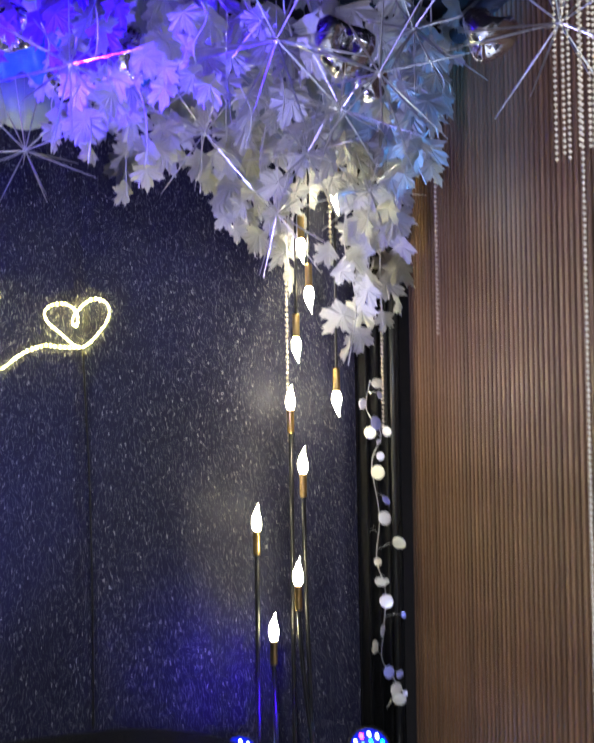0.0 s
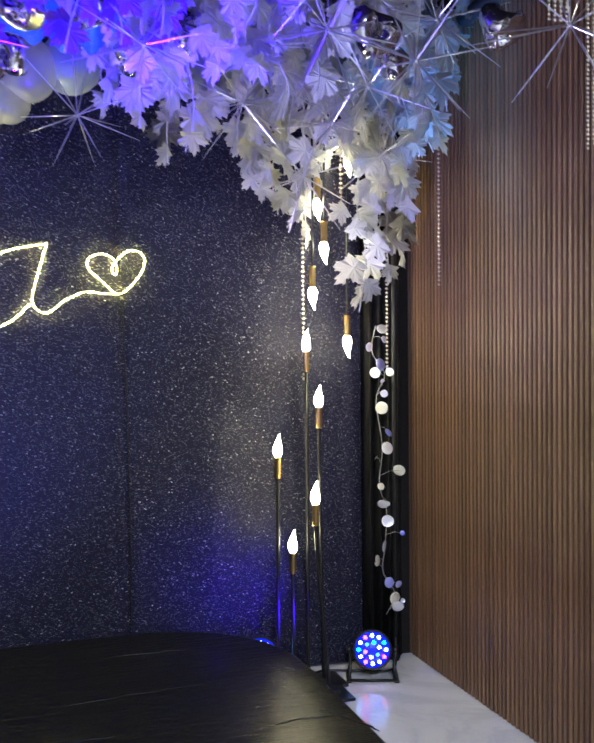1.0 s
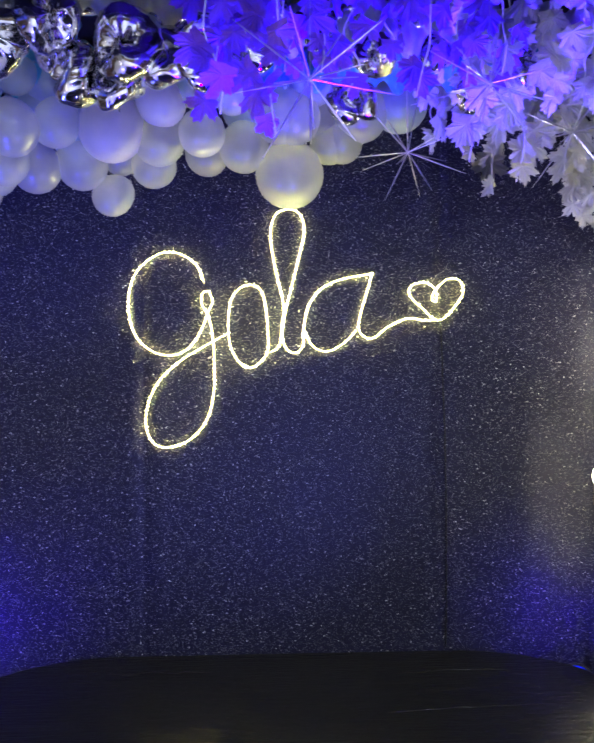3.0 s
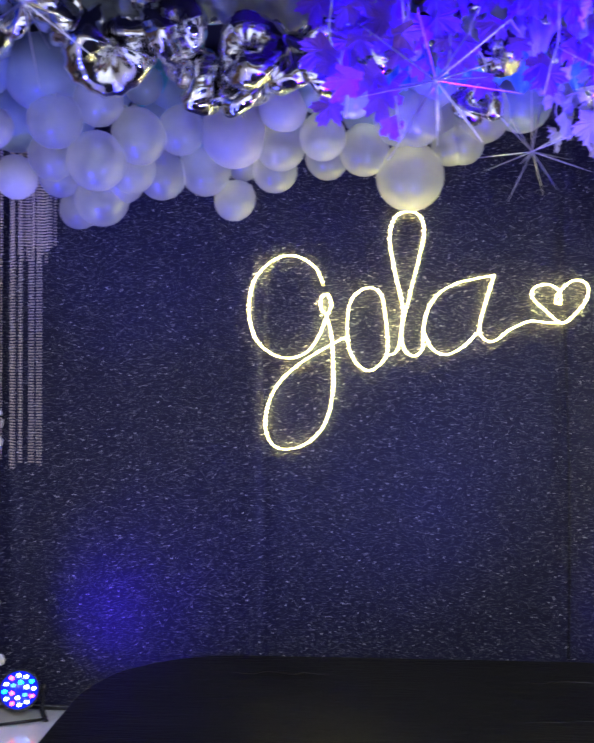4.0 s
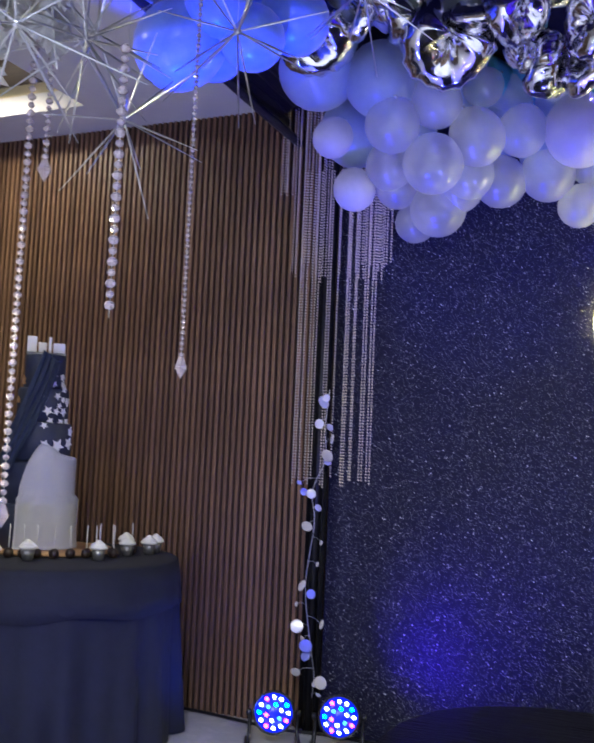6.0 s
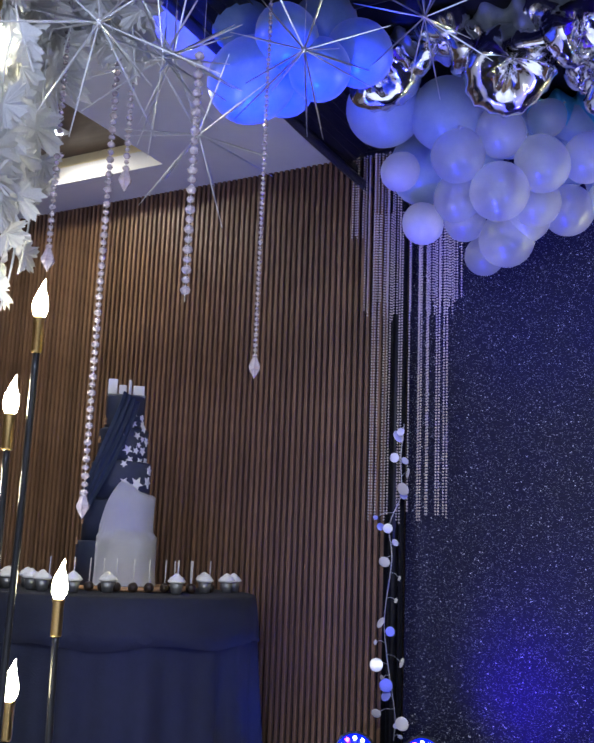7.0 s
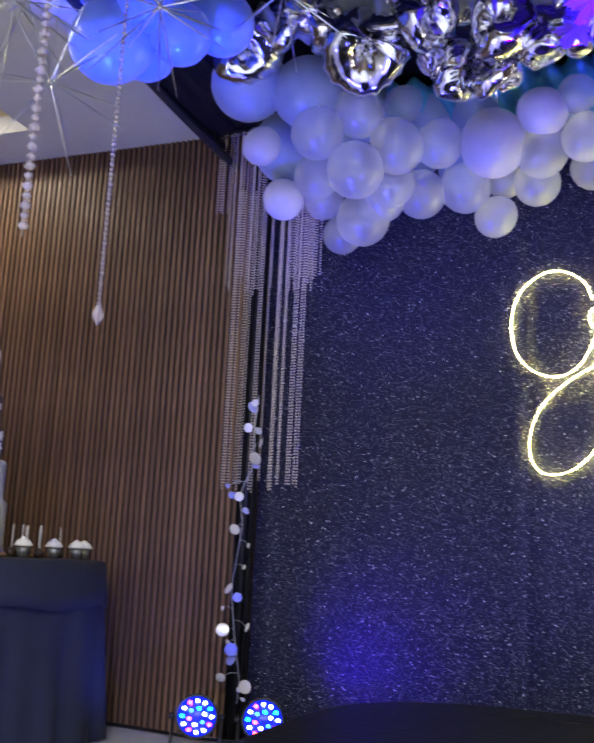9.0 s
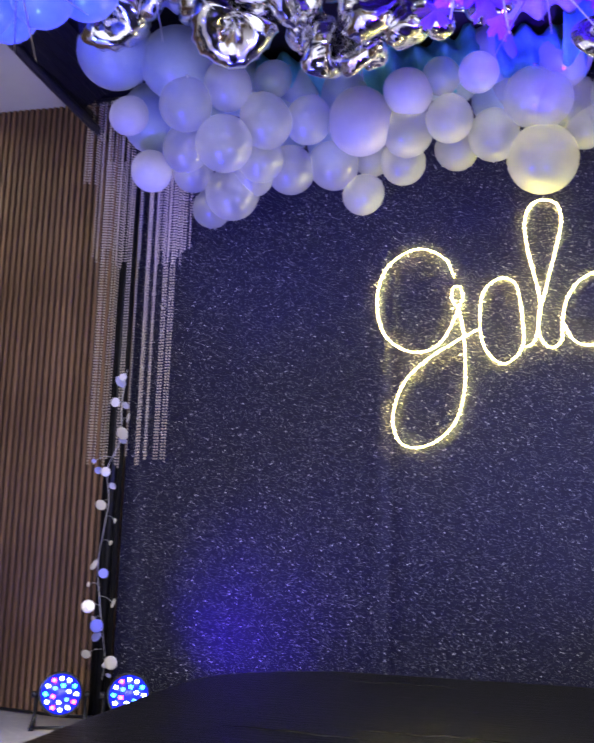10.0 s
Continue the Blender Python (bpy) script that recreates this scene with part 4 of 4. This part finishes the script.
tagged(solid("power_cable", tube(spline([(1.0, 3.75, 0.01), (1.1, 3.8, 0.01), (1.25, 3.75, 0.01), (1.4, 3.7, 0.01), (1.48, 3.8, 0.02), (1.5, 3.86, 0.2)], 8), 0.006, 6), BLACK, smooth=True), "black power cable beside a stage light", "cable")


# ---- bead strings and crystal drops ----
def bead_strand(owner, x, y, ztop, zb, r=0.0058, step=0.0135):
    bm = bmesh.new()
    n = int((ztop - zb) / step)
    verts, faces = [], []
    for k in range(n):
        z = ztop - k * step
        b = len(verts)
        verts += [(x, y, z + r * 0.95), (x, y, z - r * 0.95)] + [(x + r * math.cos(a), y + r * math.sin(a), z) for a in (0.4, 1.66, 2.9, 4.2, 5.4)]
        for j in range(5):
            faces += [(b, b + 2 + j, b + 2 + (j + 1) % 5), (b + 1, b + 2 + (j + 1) % 5, b + 2 + j)]
    bm.free()
    me = bpy.data.meshes.new("bead_strand")
    me.from_pydata(verts, [], faces)
    me.materials.append(SILVERB)
    ob = new("bead_strand", me)
    ob.parent = owner


rnd = random.Random(5)
bc = thing("bead_curtain", (0, 0, 0), "tiered curtain of silver bead strings in the backdrop corner", "bead curtain")
for k in range(5):
    bead_strand(bc, -2.715 + 0.013 * k, 3.80 + rnd.uniform(-0.02, 0.02), 2.93, 2.49 + rnd.uniform(-0.03, 0.02))
for k in range(42):
    x = -2.645 + 0.0118 * k + rnd.uniform(-0.004, 0.004)
    if not -2.47 < x < -2.33 or k % 4 == 0:
        bead_strand(bc, x, 3.83 + rnd.uniform(-0.03, 0.02), 2.93, 2.11 + rnd.uniform(-0.05, 0.05))
for x in (-2.585, -2.572, -2.557, -2.54, -2.523, -2.50, -2.452, -2.438, -2.40, -2.362, -2.352, -2.335, -2.318, -2.305, -2.27, -2.255, -2.228, -2.212):
    bead_strand(bc, x, 3.80 + rnd.uniform(-0.02, 0.02), 2.6, 1.105 + rnd.uniform(-0.02, 0.045))
for x, y, zt, zb, r in ((1.0, 3.75, 2.4, 1.38, 0.009), (1.39, 3.68, 2.4, 1.44, 0.008), (1.52, 3.4, 2.5, 1.80, 0.008), (1.21, 3.8, 2.5, 2.16, 0.009)):
    bs = thing("bead_string", (0, 0, 0), "hanging string of clear and silver beads", "bead string", "loose bead strings")
    bead_strand(bs, x, y, zt, zb, r, r * 2.4)
bc = thing("bead_curtain", (0, 0, 0), "tiered curtain of silver bead strings at the front rail", "bead curtain")
for k in range(15):
    bead_strand(bc, 0.785 + 0.010 * k + rnd.uniform(-0.003, 0.003), 1.29 - 0.004 * k + rnd.uniform(-0.02, 0.02), 2.93, (1.07 if k == 4 else 1.7 if k % 5 == 4 else 1.965) + rnd.uniform(-0.015, 0.015), 0.0038, 0.0095)
for k in range(4):
    bead_strand(bc, 0.695 + 0.014 * k, 1.30, 2.93, 2.215, 0.0038, 0.0095)

BEAD_ME = mesh_of("crystal_bead", lathe([(0, -1), (0.62, -0.78), (1, -0.25), (1, 0.25), (0.62, 0.78), (0, 1)], 8), CRYSTAL, False)
DROP_ME = mesh_of("crystal_drop", lathe([(0, -0.04), (0.018, -0.012), (0.019, -0.003), (0.007, 0.024), (0, 0.028)], 6), CRYSTAL, False)


def crystal_string(x, y, zb, ztop, r0, r1, drop=True):
    c = thing("crystal_string", (x, y, zb), "hanging string of cut crystal beads", "ornament", "crystal strings")
    z, k = 0.03, 0
    while zb + z < ztop:
        r = r0 if k % 2 else r1
        b = part("crystal_bead", BEAD_ME, None, c)
        b.matrix_local = Matrix.LocRotScale((0, 0, z), None, (r, r, r * 0.9))
        z += r0 + r1 + 0.002
        k += 1
    if drop:
        part("crystal_drop", DROP_ME, None, c).matrix_local = pose(0, 0, 0)
    part("wire", tube([(0, 0, 0.0), (0, 0, ztop - zb)], 0.0012, 4), WIRE, c)


crystal_string(-2.17, 2.044, 1.49, 2.93, 0.006, 0.0075)
crystal_string(-2.074, 1.554, 1.545, 2.2, 0.0105, 0.013, False)
crystal_string(-2.478, 1.712, 1.072, 2.93, 0.0092, 0.0112)
crystal_string(-2.50, 1.527, 1.70, 2.93, 0.007, 0.009)
crystal_string(-2.425, 1.72, 1.98, 2.93, 0.007, 0.010)


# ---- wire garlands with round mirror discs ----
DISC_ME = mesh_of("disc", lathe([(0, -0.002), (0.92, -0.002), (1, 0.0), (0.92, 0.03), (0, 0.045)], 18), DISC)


def disc_garland(pts, seed, n):
    rnd = random.Random(seed)
    g = thing("disc_garland", (0, 0, 0), "wire garland with round silver discs hanging by the backdrop edge", "garland", "disc garlands")
    sp = spline(pts, 12)
    part("wire", tube(sp, 0.0022, 5), WIRE, g)
    for k in range(n):
        p = sp[int((k + 0.5) / n * (len(sp) - 1))]
        side = Vector((rnd.uniform(-0.055, 0.055), rnd.uniform(-0.04, 0.0), rnd.uniform(-0.03, 0.03)))
        if k % 5 == 2:
            side.x *= 2.2
        q = p + side
        part("branch", tube([p, (p + q) / 2 + Vector((0, 0, 0.01)), q], 0.0014, 4), WIRE, g)
        r = rnd.choice((0.018, 0.022, 0.026, 0.030, 0.012))
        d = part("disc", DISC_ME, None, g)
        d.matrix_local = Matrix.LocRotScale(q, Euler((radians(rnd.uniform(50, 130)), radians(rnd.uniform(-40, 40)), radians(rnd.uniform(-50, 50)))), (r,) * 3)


disc_garland([(1.35, 3.72, 1.65), (1.33, 3.72, 1.53), (1.39, 3.71, 1.42), (1.35, 3.72, 1.3), (1.38, 3.72, 1.08), (1.36, 3.71, 0.9), (1.40, 3.72, 0.77), (1.39, 3.72, 0.6), (1.38, 3.72, 0.48), (1.44, 3.72, 0.37), (1.40, 3.73, 0.27)], 6, 26)
disc_garland([(-2.40, 3.75, 1.56), (-2.41, 3.74, 1.4), (-2.41, 3.75, 1.24), (-2.46, 3.74, 1.1), (-2.45, 3.75, 0.95), (-2.48, 3.75, 0.7), (-2.47, 3.76, 0.54), (-2.45, 3.76, 0.42), (-2.43, 3.77, 0.28), (-2.44, 3.78, 0.18)], 9, 26)


# ---- cake table ----
TX, TY, TZ, TR = -3.575, 3.24, 0.765, 0.61


def cake_table():
    t = thing("cake_table", (TX, TY, 0), "round table under a floor-length black tablecloth", "table")
    part("tabletop", lathe([(0, TZ - 0.03), (TR - 0.01, TZ - 0.03), (TR, TZ - 0.02), (TR, TZ - 0.005), (0, TZ - 0.004)], 48), BLACK, t)
    part("pedestal", lathe([(0, 0), (0.28, 0.0), (0.28, 0.02), (0.04, 0.05), (0.04, TZ - 0.03), (0, TZ - 0.03)], 20), BLACK, t)
    c = thing("tablecloth", (TX, TY, 0), "plain black tablecloth hanging in folds to the floor", "tablecloth")
    bm = bmesh.new()
    seg = 160
    rings = []
    for k, z in enumerate((TZ, TZ - 0.002, TZ - 0.02, TZ - 0.16, TZ - 0.2, 0.4, 0.2, 0.012)):
        ring = []
        for i in range(seg):
            a = 2 * math.pi * i / seg
            drop = max(0, (TZ - z)) / TZ
            fold = drop * (0.026 * math.sin(15 * a + 0.6 * math.sin(3 * a)) + 0.018 * math.sin(27 * a + 1.3))
            flat = 0.012 if 2 < k < 4 else 0
            r = (TR + 0.004 if k else TR - 0.03) + 0.012 * (k > 1) + 0.03 * drop + fold + flat
            ring.append(bm.verts.new((r * math.cos(a), r * math.sin(a), z)))
        rings.append(ring)
    for p, q in zip(rings, rings[1:]):
        for i in range(seg):
            bm.faces.new((p[i], p[(i + 1) % seg], q[(i + 1) % seg], q[i]))
    bm.faces.new(rings[0])
    part("cloth", bm, TABLECLOTH, c)
    o = thing("table_overlay", (TX, TY, 0), "short black overlay cloth on top of the tablecloth", "tablecloth")
    bm = bmesh.new()
    rings = []
    for k, (z, e) in enumerate(((TZ + 0.004, -0.05), (TZ + 0.003, 0.004), (TZ - 0.004, 0.018), (TZ - 0.06, 0.03), (TZ - 0.13, 0.04), (TZ - 0.19, 0.046), (TZ - 0.19, 0.043), (TZ - 0.13, 0.036), (TZ - 0.06, 0.026))):
        ring = []
        for i in range(seg):
            a = 2 * math.pi * i / seg
            drop = max(0.0, TZ - z) / 0.19
            rr = TR + e + drop * 0.012 * math.sin(9 * a + math.sin(4 * a))
            ring.append(bm.verts.new((rr * math.cos(a), rr * math.sin(a), z + 0.012 * drop * math.sin(8 * a))))
        rings.append(ring)
    for p, q in zip(rings, rings[1:]):
        for i in range(seg):
            bm.faces.new((p[i], p[(i + 1) % seg], q[(i + 1) % seg], q[i]))
    bm.faces.new(rings[0])
    part("cloth", bm, TABLECLOTH, o)
    return t


cake_table()


def star(r, depth=0.006):
    bm = bmesh.new()
    vs = [bm.verts.new(((r if k % 2 == 0 else r * 0.45) * math.sin(math.pi * k / 5), 0, (r if k % 2 == 0 else r * 0.45) * math.cos(math.pi * k / 5))) for k in range(10)]
    f = bm.faces.new(vs)
    g = bmesh.ops.extrude_face_region(bm, geom=[f])
    for v in g["geom"]:
        if isinstance(v, bmesh.types.BMVert):
            v.co.y -= depth
    return bm


def cake():
    cx, cy, z0 = -3.62, 3.36, TZ + 0.0055
    b = thing("cake_board", (cx, cy, z0), "round gold cake board under the tiered cake", "cake board")
    part("board", lathe([(0, 0), (0.30, 0), (0.305, 0.006), (0.30, 0.014), (0, 0.014)], 40), BOARD, b)
    z0 += 0.015
    cx, cy = -3.676, 3.329
    c = thing("cake", (cx, cy, z0), "tall navy tiered cake with white panel, stars and silver topper", "cake")
    tiers = ((0.184, 0.20), (0.164, 0.19), (0.141, 0.18), (0.117, 0.16), (0.093, 0.16))
    z = 0.0
    zs = []
    for r, h in tiers:
        part("tier", lathe([(0, z), (r, z), (r, z + h - 0.012), (r - 0.004, z + h - 0.003), (r - 0.012, z + h), (0, z + h)], 40), NAVY, c)
        zs.append((z, r, h))
        z += h
    # the white lower front of the tiers, with an arched upper edge
    toward = math.atan2(-0.22 - cy, -0.75 - cx)
    bm = bmesh.new()
    n, rows = 30, 22
    front = []
    for i in range(n + 1):
        u = i / n
        a = toward - 0.50 + 2.3 * u
        peak = float(np.interp(u, (0, 0.06, 0.14, 0.22, 0.35, 0.5, 1.0), (0.27, 0.36, 0.435, 0.475, 0.465, 0.43, 0.40)))
        col = []
        for j in range(rows + 1):
            zz = 0.002 + (peak - 0.002) * j / rows
            step = [q for q in zs if q[0] <= max(0.0, zz - 0.03)][-1][1]
            ease = max(step, 0.190 - 0.10 * zz)
            col.append(bm.verts.new(((ease + 0.006) * math.cos(a), (ease + 0.006) * math.sin(a), zz)))
        front.append(col)
    for p, q in zip(front, front[1:]):
        for j in range(rows):
            bm.faces.new((p[j], q[j], q[j + 1], p[j + 1]))
    bmesh.ops.solidify(bm, geom=bm.faces[:], thickness=0.004)
    part("white_panel", bm, FONDANT, c, "smooth white icing panel")
    # silver stars up the other side
    rnd = random.Random(8)
    taken = []
    for k in range(150):
        zz = rnd.uniform(0.455, 0.80)
        tier = 2 if zz < 0.57 else 3 if zz < 0.73 else 4
        r = tiers[tier][0]
        a = toward + rnd.uniform(-0.05, 1.15)
        size = rnd.choice((0.014, 0.018, 0.022, 0.026)) * (1.35 if zz < 0.6 else 1.0)
        if any((a - b) ** 2 * r * r + (zz - y) ** 2 < (size + t) ** 2 * 0.8 for b, y, t in taken):
            continue
        taken.append((a, zz, size))
        s = part("star", star(size), FONDANT, c, "pale silver star", False)
        s.matrix_local = Matrix.Translation(((r + 0.001) * math.cos(a), (r + 0.001) * math.sin(a), zz)) @ Matrix.Rotation(a + math.pi / 2, 4, "Z") @ Matrix.Rotation(rnd.uniform(0, 1), 4, "Y")
    for k in range(8):
        zz = 0.10 + 0.095 * k
        tier = 0 if zz < 0.2 else 1 if zz < 0.39 else 2 if zz < 0.57 else 3 if zz < 0.73 else 4
        r = tiers[tier][0]
        a = toward - 1.25 + rnd.uniform(-0.2, 0.1)
        s = part("star", star(rnd.choice((0.018, 0.024))), BOARD, c, "pale gold star", False)
        s.matrix_local = Matrix.Translation(((r + 0.001) * math.cos(a), (r + 0.001) * math.sin(a), zz)) @ Matrix.Rotation(a + math.pi / 2, 4, "Z")
    # draped sash winding down
    def sash(u, v):
        w = v - 0.5
        a = toward + 0.25 - 1.35 * u + w * (0.75 - 0.2 * u)
        rr = 0.106 + 0.072 * u + 0.007 * math.sin(v * 21) + 0.004 * math.sin(v * 47)
        return (rr * math.cos(a), rr * math.sin(a), z - 0.012 - 0.52 * u - 0.05 * w)
    part("sash", sheet(24, 30, sash, 0.003), SASH, c, "blue gathered cloth sash")
    # topper: plain bars
    ang = toward + math.pi / 2
    top = part("topper", box((-0.092, -0.004, z), (0.092, 0.004, z + 0.012), 0.002), CUP, c, "pale silver topper bars")
    top.matrix_local = Matrix.Rotation(ang, 4, "Z")
    for x0, x1, h in ((-0.09, -0.045, 0.085), (-0.038, 0.0, 0.058), (0.008, 0.022, 0.085), (0.03, 0.085, 0.058)):
        part("topper_bar", box((x0, -0.006, z + 0.011), (x1, 0.006, z + h), 0.004), FONDANT, c).matrix_local = Matrix.Rotation(ang, 4, "Z")


cake()


def cupcake():
    c = thing("cupcake", (0, 0, 0), "cupcake with piped white icing in a silver cup", "cupcake", "cupcakes on the table")
    part("cup", lathe([(0, 0), (0.022, 0), (0.03, 0.05), (0.028, 0.05), (0.021, 0.003), (0, 0.003)], 18), CUP, c)
    prof = [(0, 0.046), (0.034, 0.047), (0.040, 0.052), (0.037, 0.060), (0.032, 0.061), (0.032, 0.067), (0.022, 0.074), (0.018, 0.075), (0.014, 0.081), (0.005, 0.087), (0, 0.088)]
    part("icing", lathe(prof, 18), ICING, c)
    return c


def cake_pop():
    c = thing("cake_pop", (0, 0, 0), "chocolate cake pop with a white stick", "cake pop", "cake pops on the table")
    bm = bmesh.new()
    bmesh.ops.create_icosphere(bm, subdivisions=3, radius=0.022, matrix=Matrix.Translation((0, 0, 0.02)))
    for v in bm.verts:
        v.co.z = max(v.co.z, 0.0) * (1 + 0.12 * noise.noise(v.co * 90))
    part("ball", bm, CHOC, c)
    part("stick", tube([(0, 0, 0.03), (0.002, 0, 0.14)], 0.0022, 6), ICING, c)
    return c


cc, cp = cupcake(), cake_pop()
rnd = random.Random(2)
spots = [(-3.19, 3.55), (-3.21, 3.64), (-3.233, 3.435), (-3.209, 3.181), (-3.35, 3.60), (-3.417, 2.975), (-3.48, 2.83), (-3.62, 2.80), (-3.74, 2.86), (-3.86, 2.84), (-3.95, 2.92), (-3.90, 3.0), (-4.04, 3.02)]
cc.matrix_world = pose(*spots[0], TZ + 0.0055)
for x, y in spots[1:]:
    copy_thing(cc, pose(x, y, TZ + 0.0055, 0, 0, rnd.uniform(0, 90)))
pops = [(-3.30, 3.22), (-3.34, 3.16), (-3.29, 3.30), (-3.26, 3.36), (-3.33, 3.36), (-3.38, 3.10), (-3.27, 3.25), (-3.44, 3.06), (-3.49, 3.03), (-3.54, 3.00), (-3.22, 3.31), (-3.60, 2.97), (-3.76, 2.99), (-3.25, 3.50)]
cp.matrix_world = pose(*pops[0], TZ + 0.0055)
for x, y in pops[1:]:
    copy_thing(cp, pose(x, y, TZ + 0.0055, 0, 0, rnd.uniform(0, 360)))


# ---- wooden slats, piece by piece ----
PITCH = 0.0333
slat = mesh_of("slat", box((-0.0090, -0.011, 0.0), (0.0090, 0.010, CEIL_Z - 0.002), 0.003), SLAT, False)
for i in range(98):
    ob = new("slat", slat)
    ob.parent = wall_back
    ob.matrix_world = pose(-2.1 - PITCH * i, WALL_Y - 0.006, 0.001)
for i in range(78):
    ob = new("slat", slat)
    ob.parent = wall_side
    ob.matrix_world = pose(WALL_X - 0.006, 3.955 - PITCH * i, 0.001, 0, 0, 90)
bm = bmesh.new()
for i in range(40):
    add_box(bm, (-5.373 - PITCH * (i + 1), WALL_Y - 0.016, 0.001), (-5.355 - PITCH * (i + 1), WALL_Y + 0.003, CEIL_Z - 0.002))
ob = part("slats_beyond", bm, SLAT, wall_back, smooth=False)
ob["kind"] = "stuff"
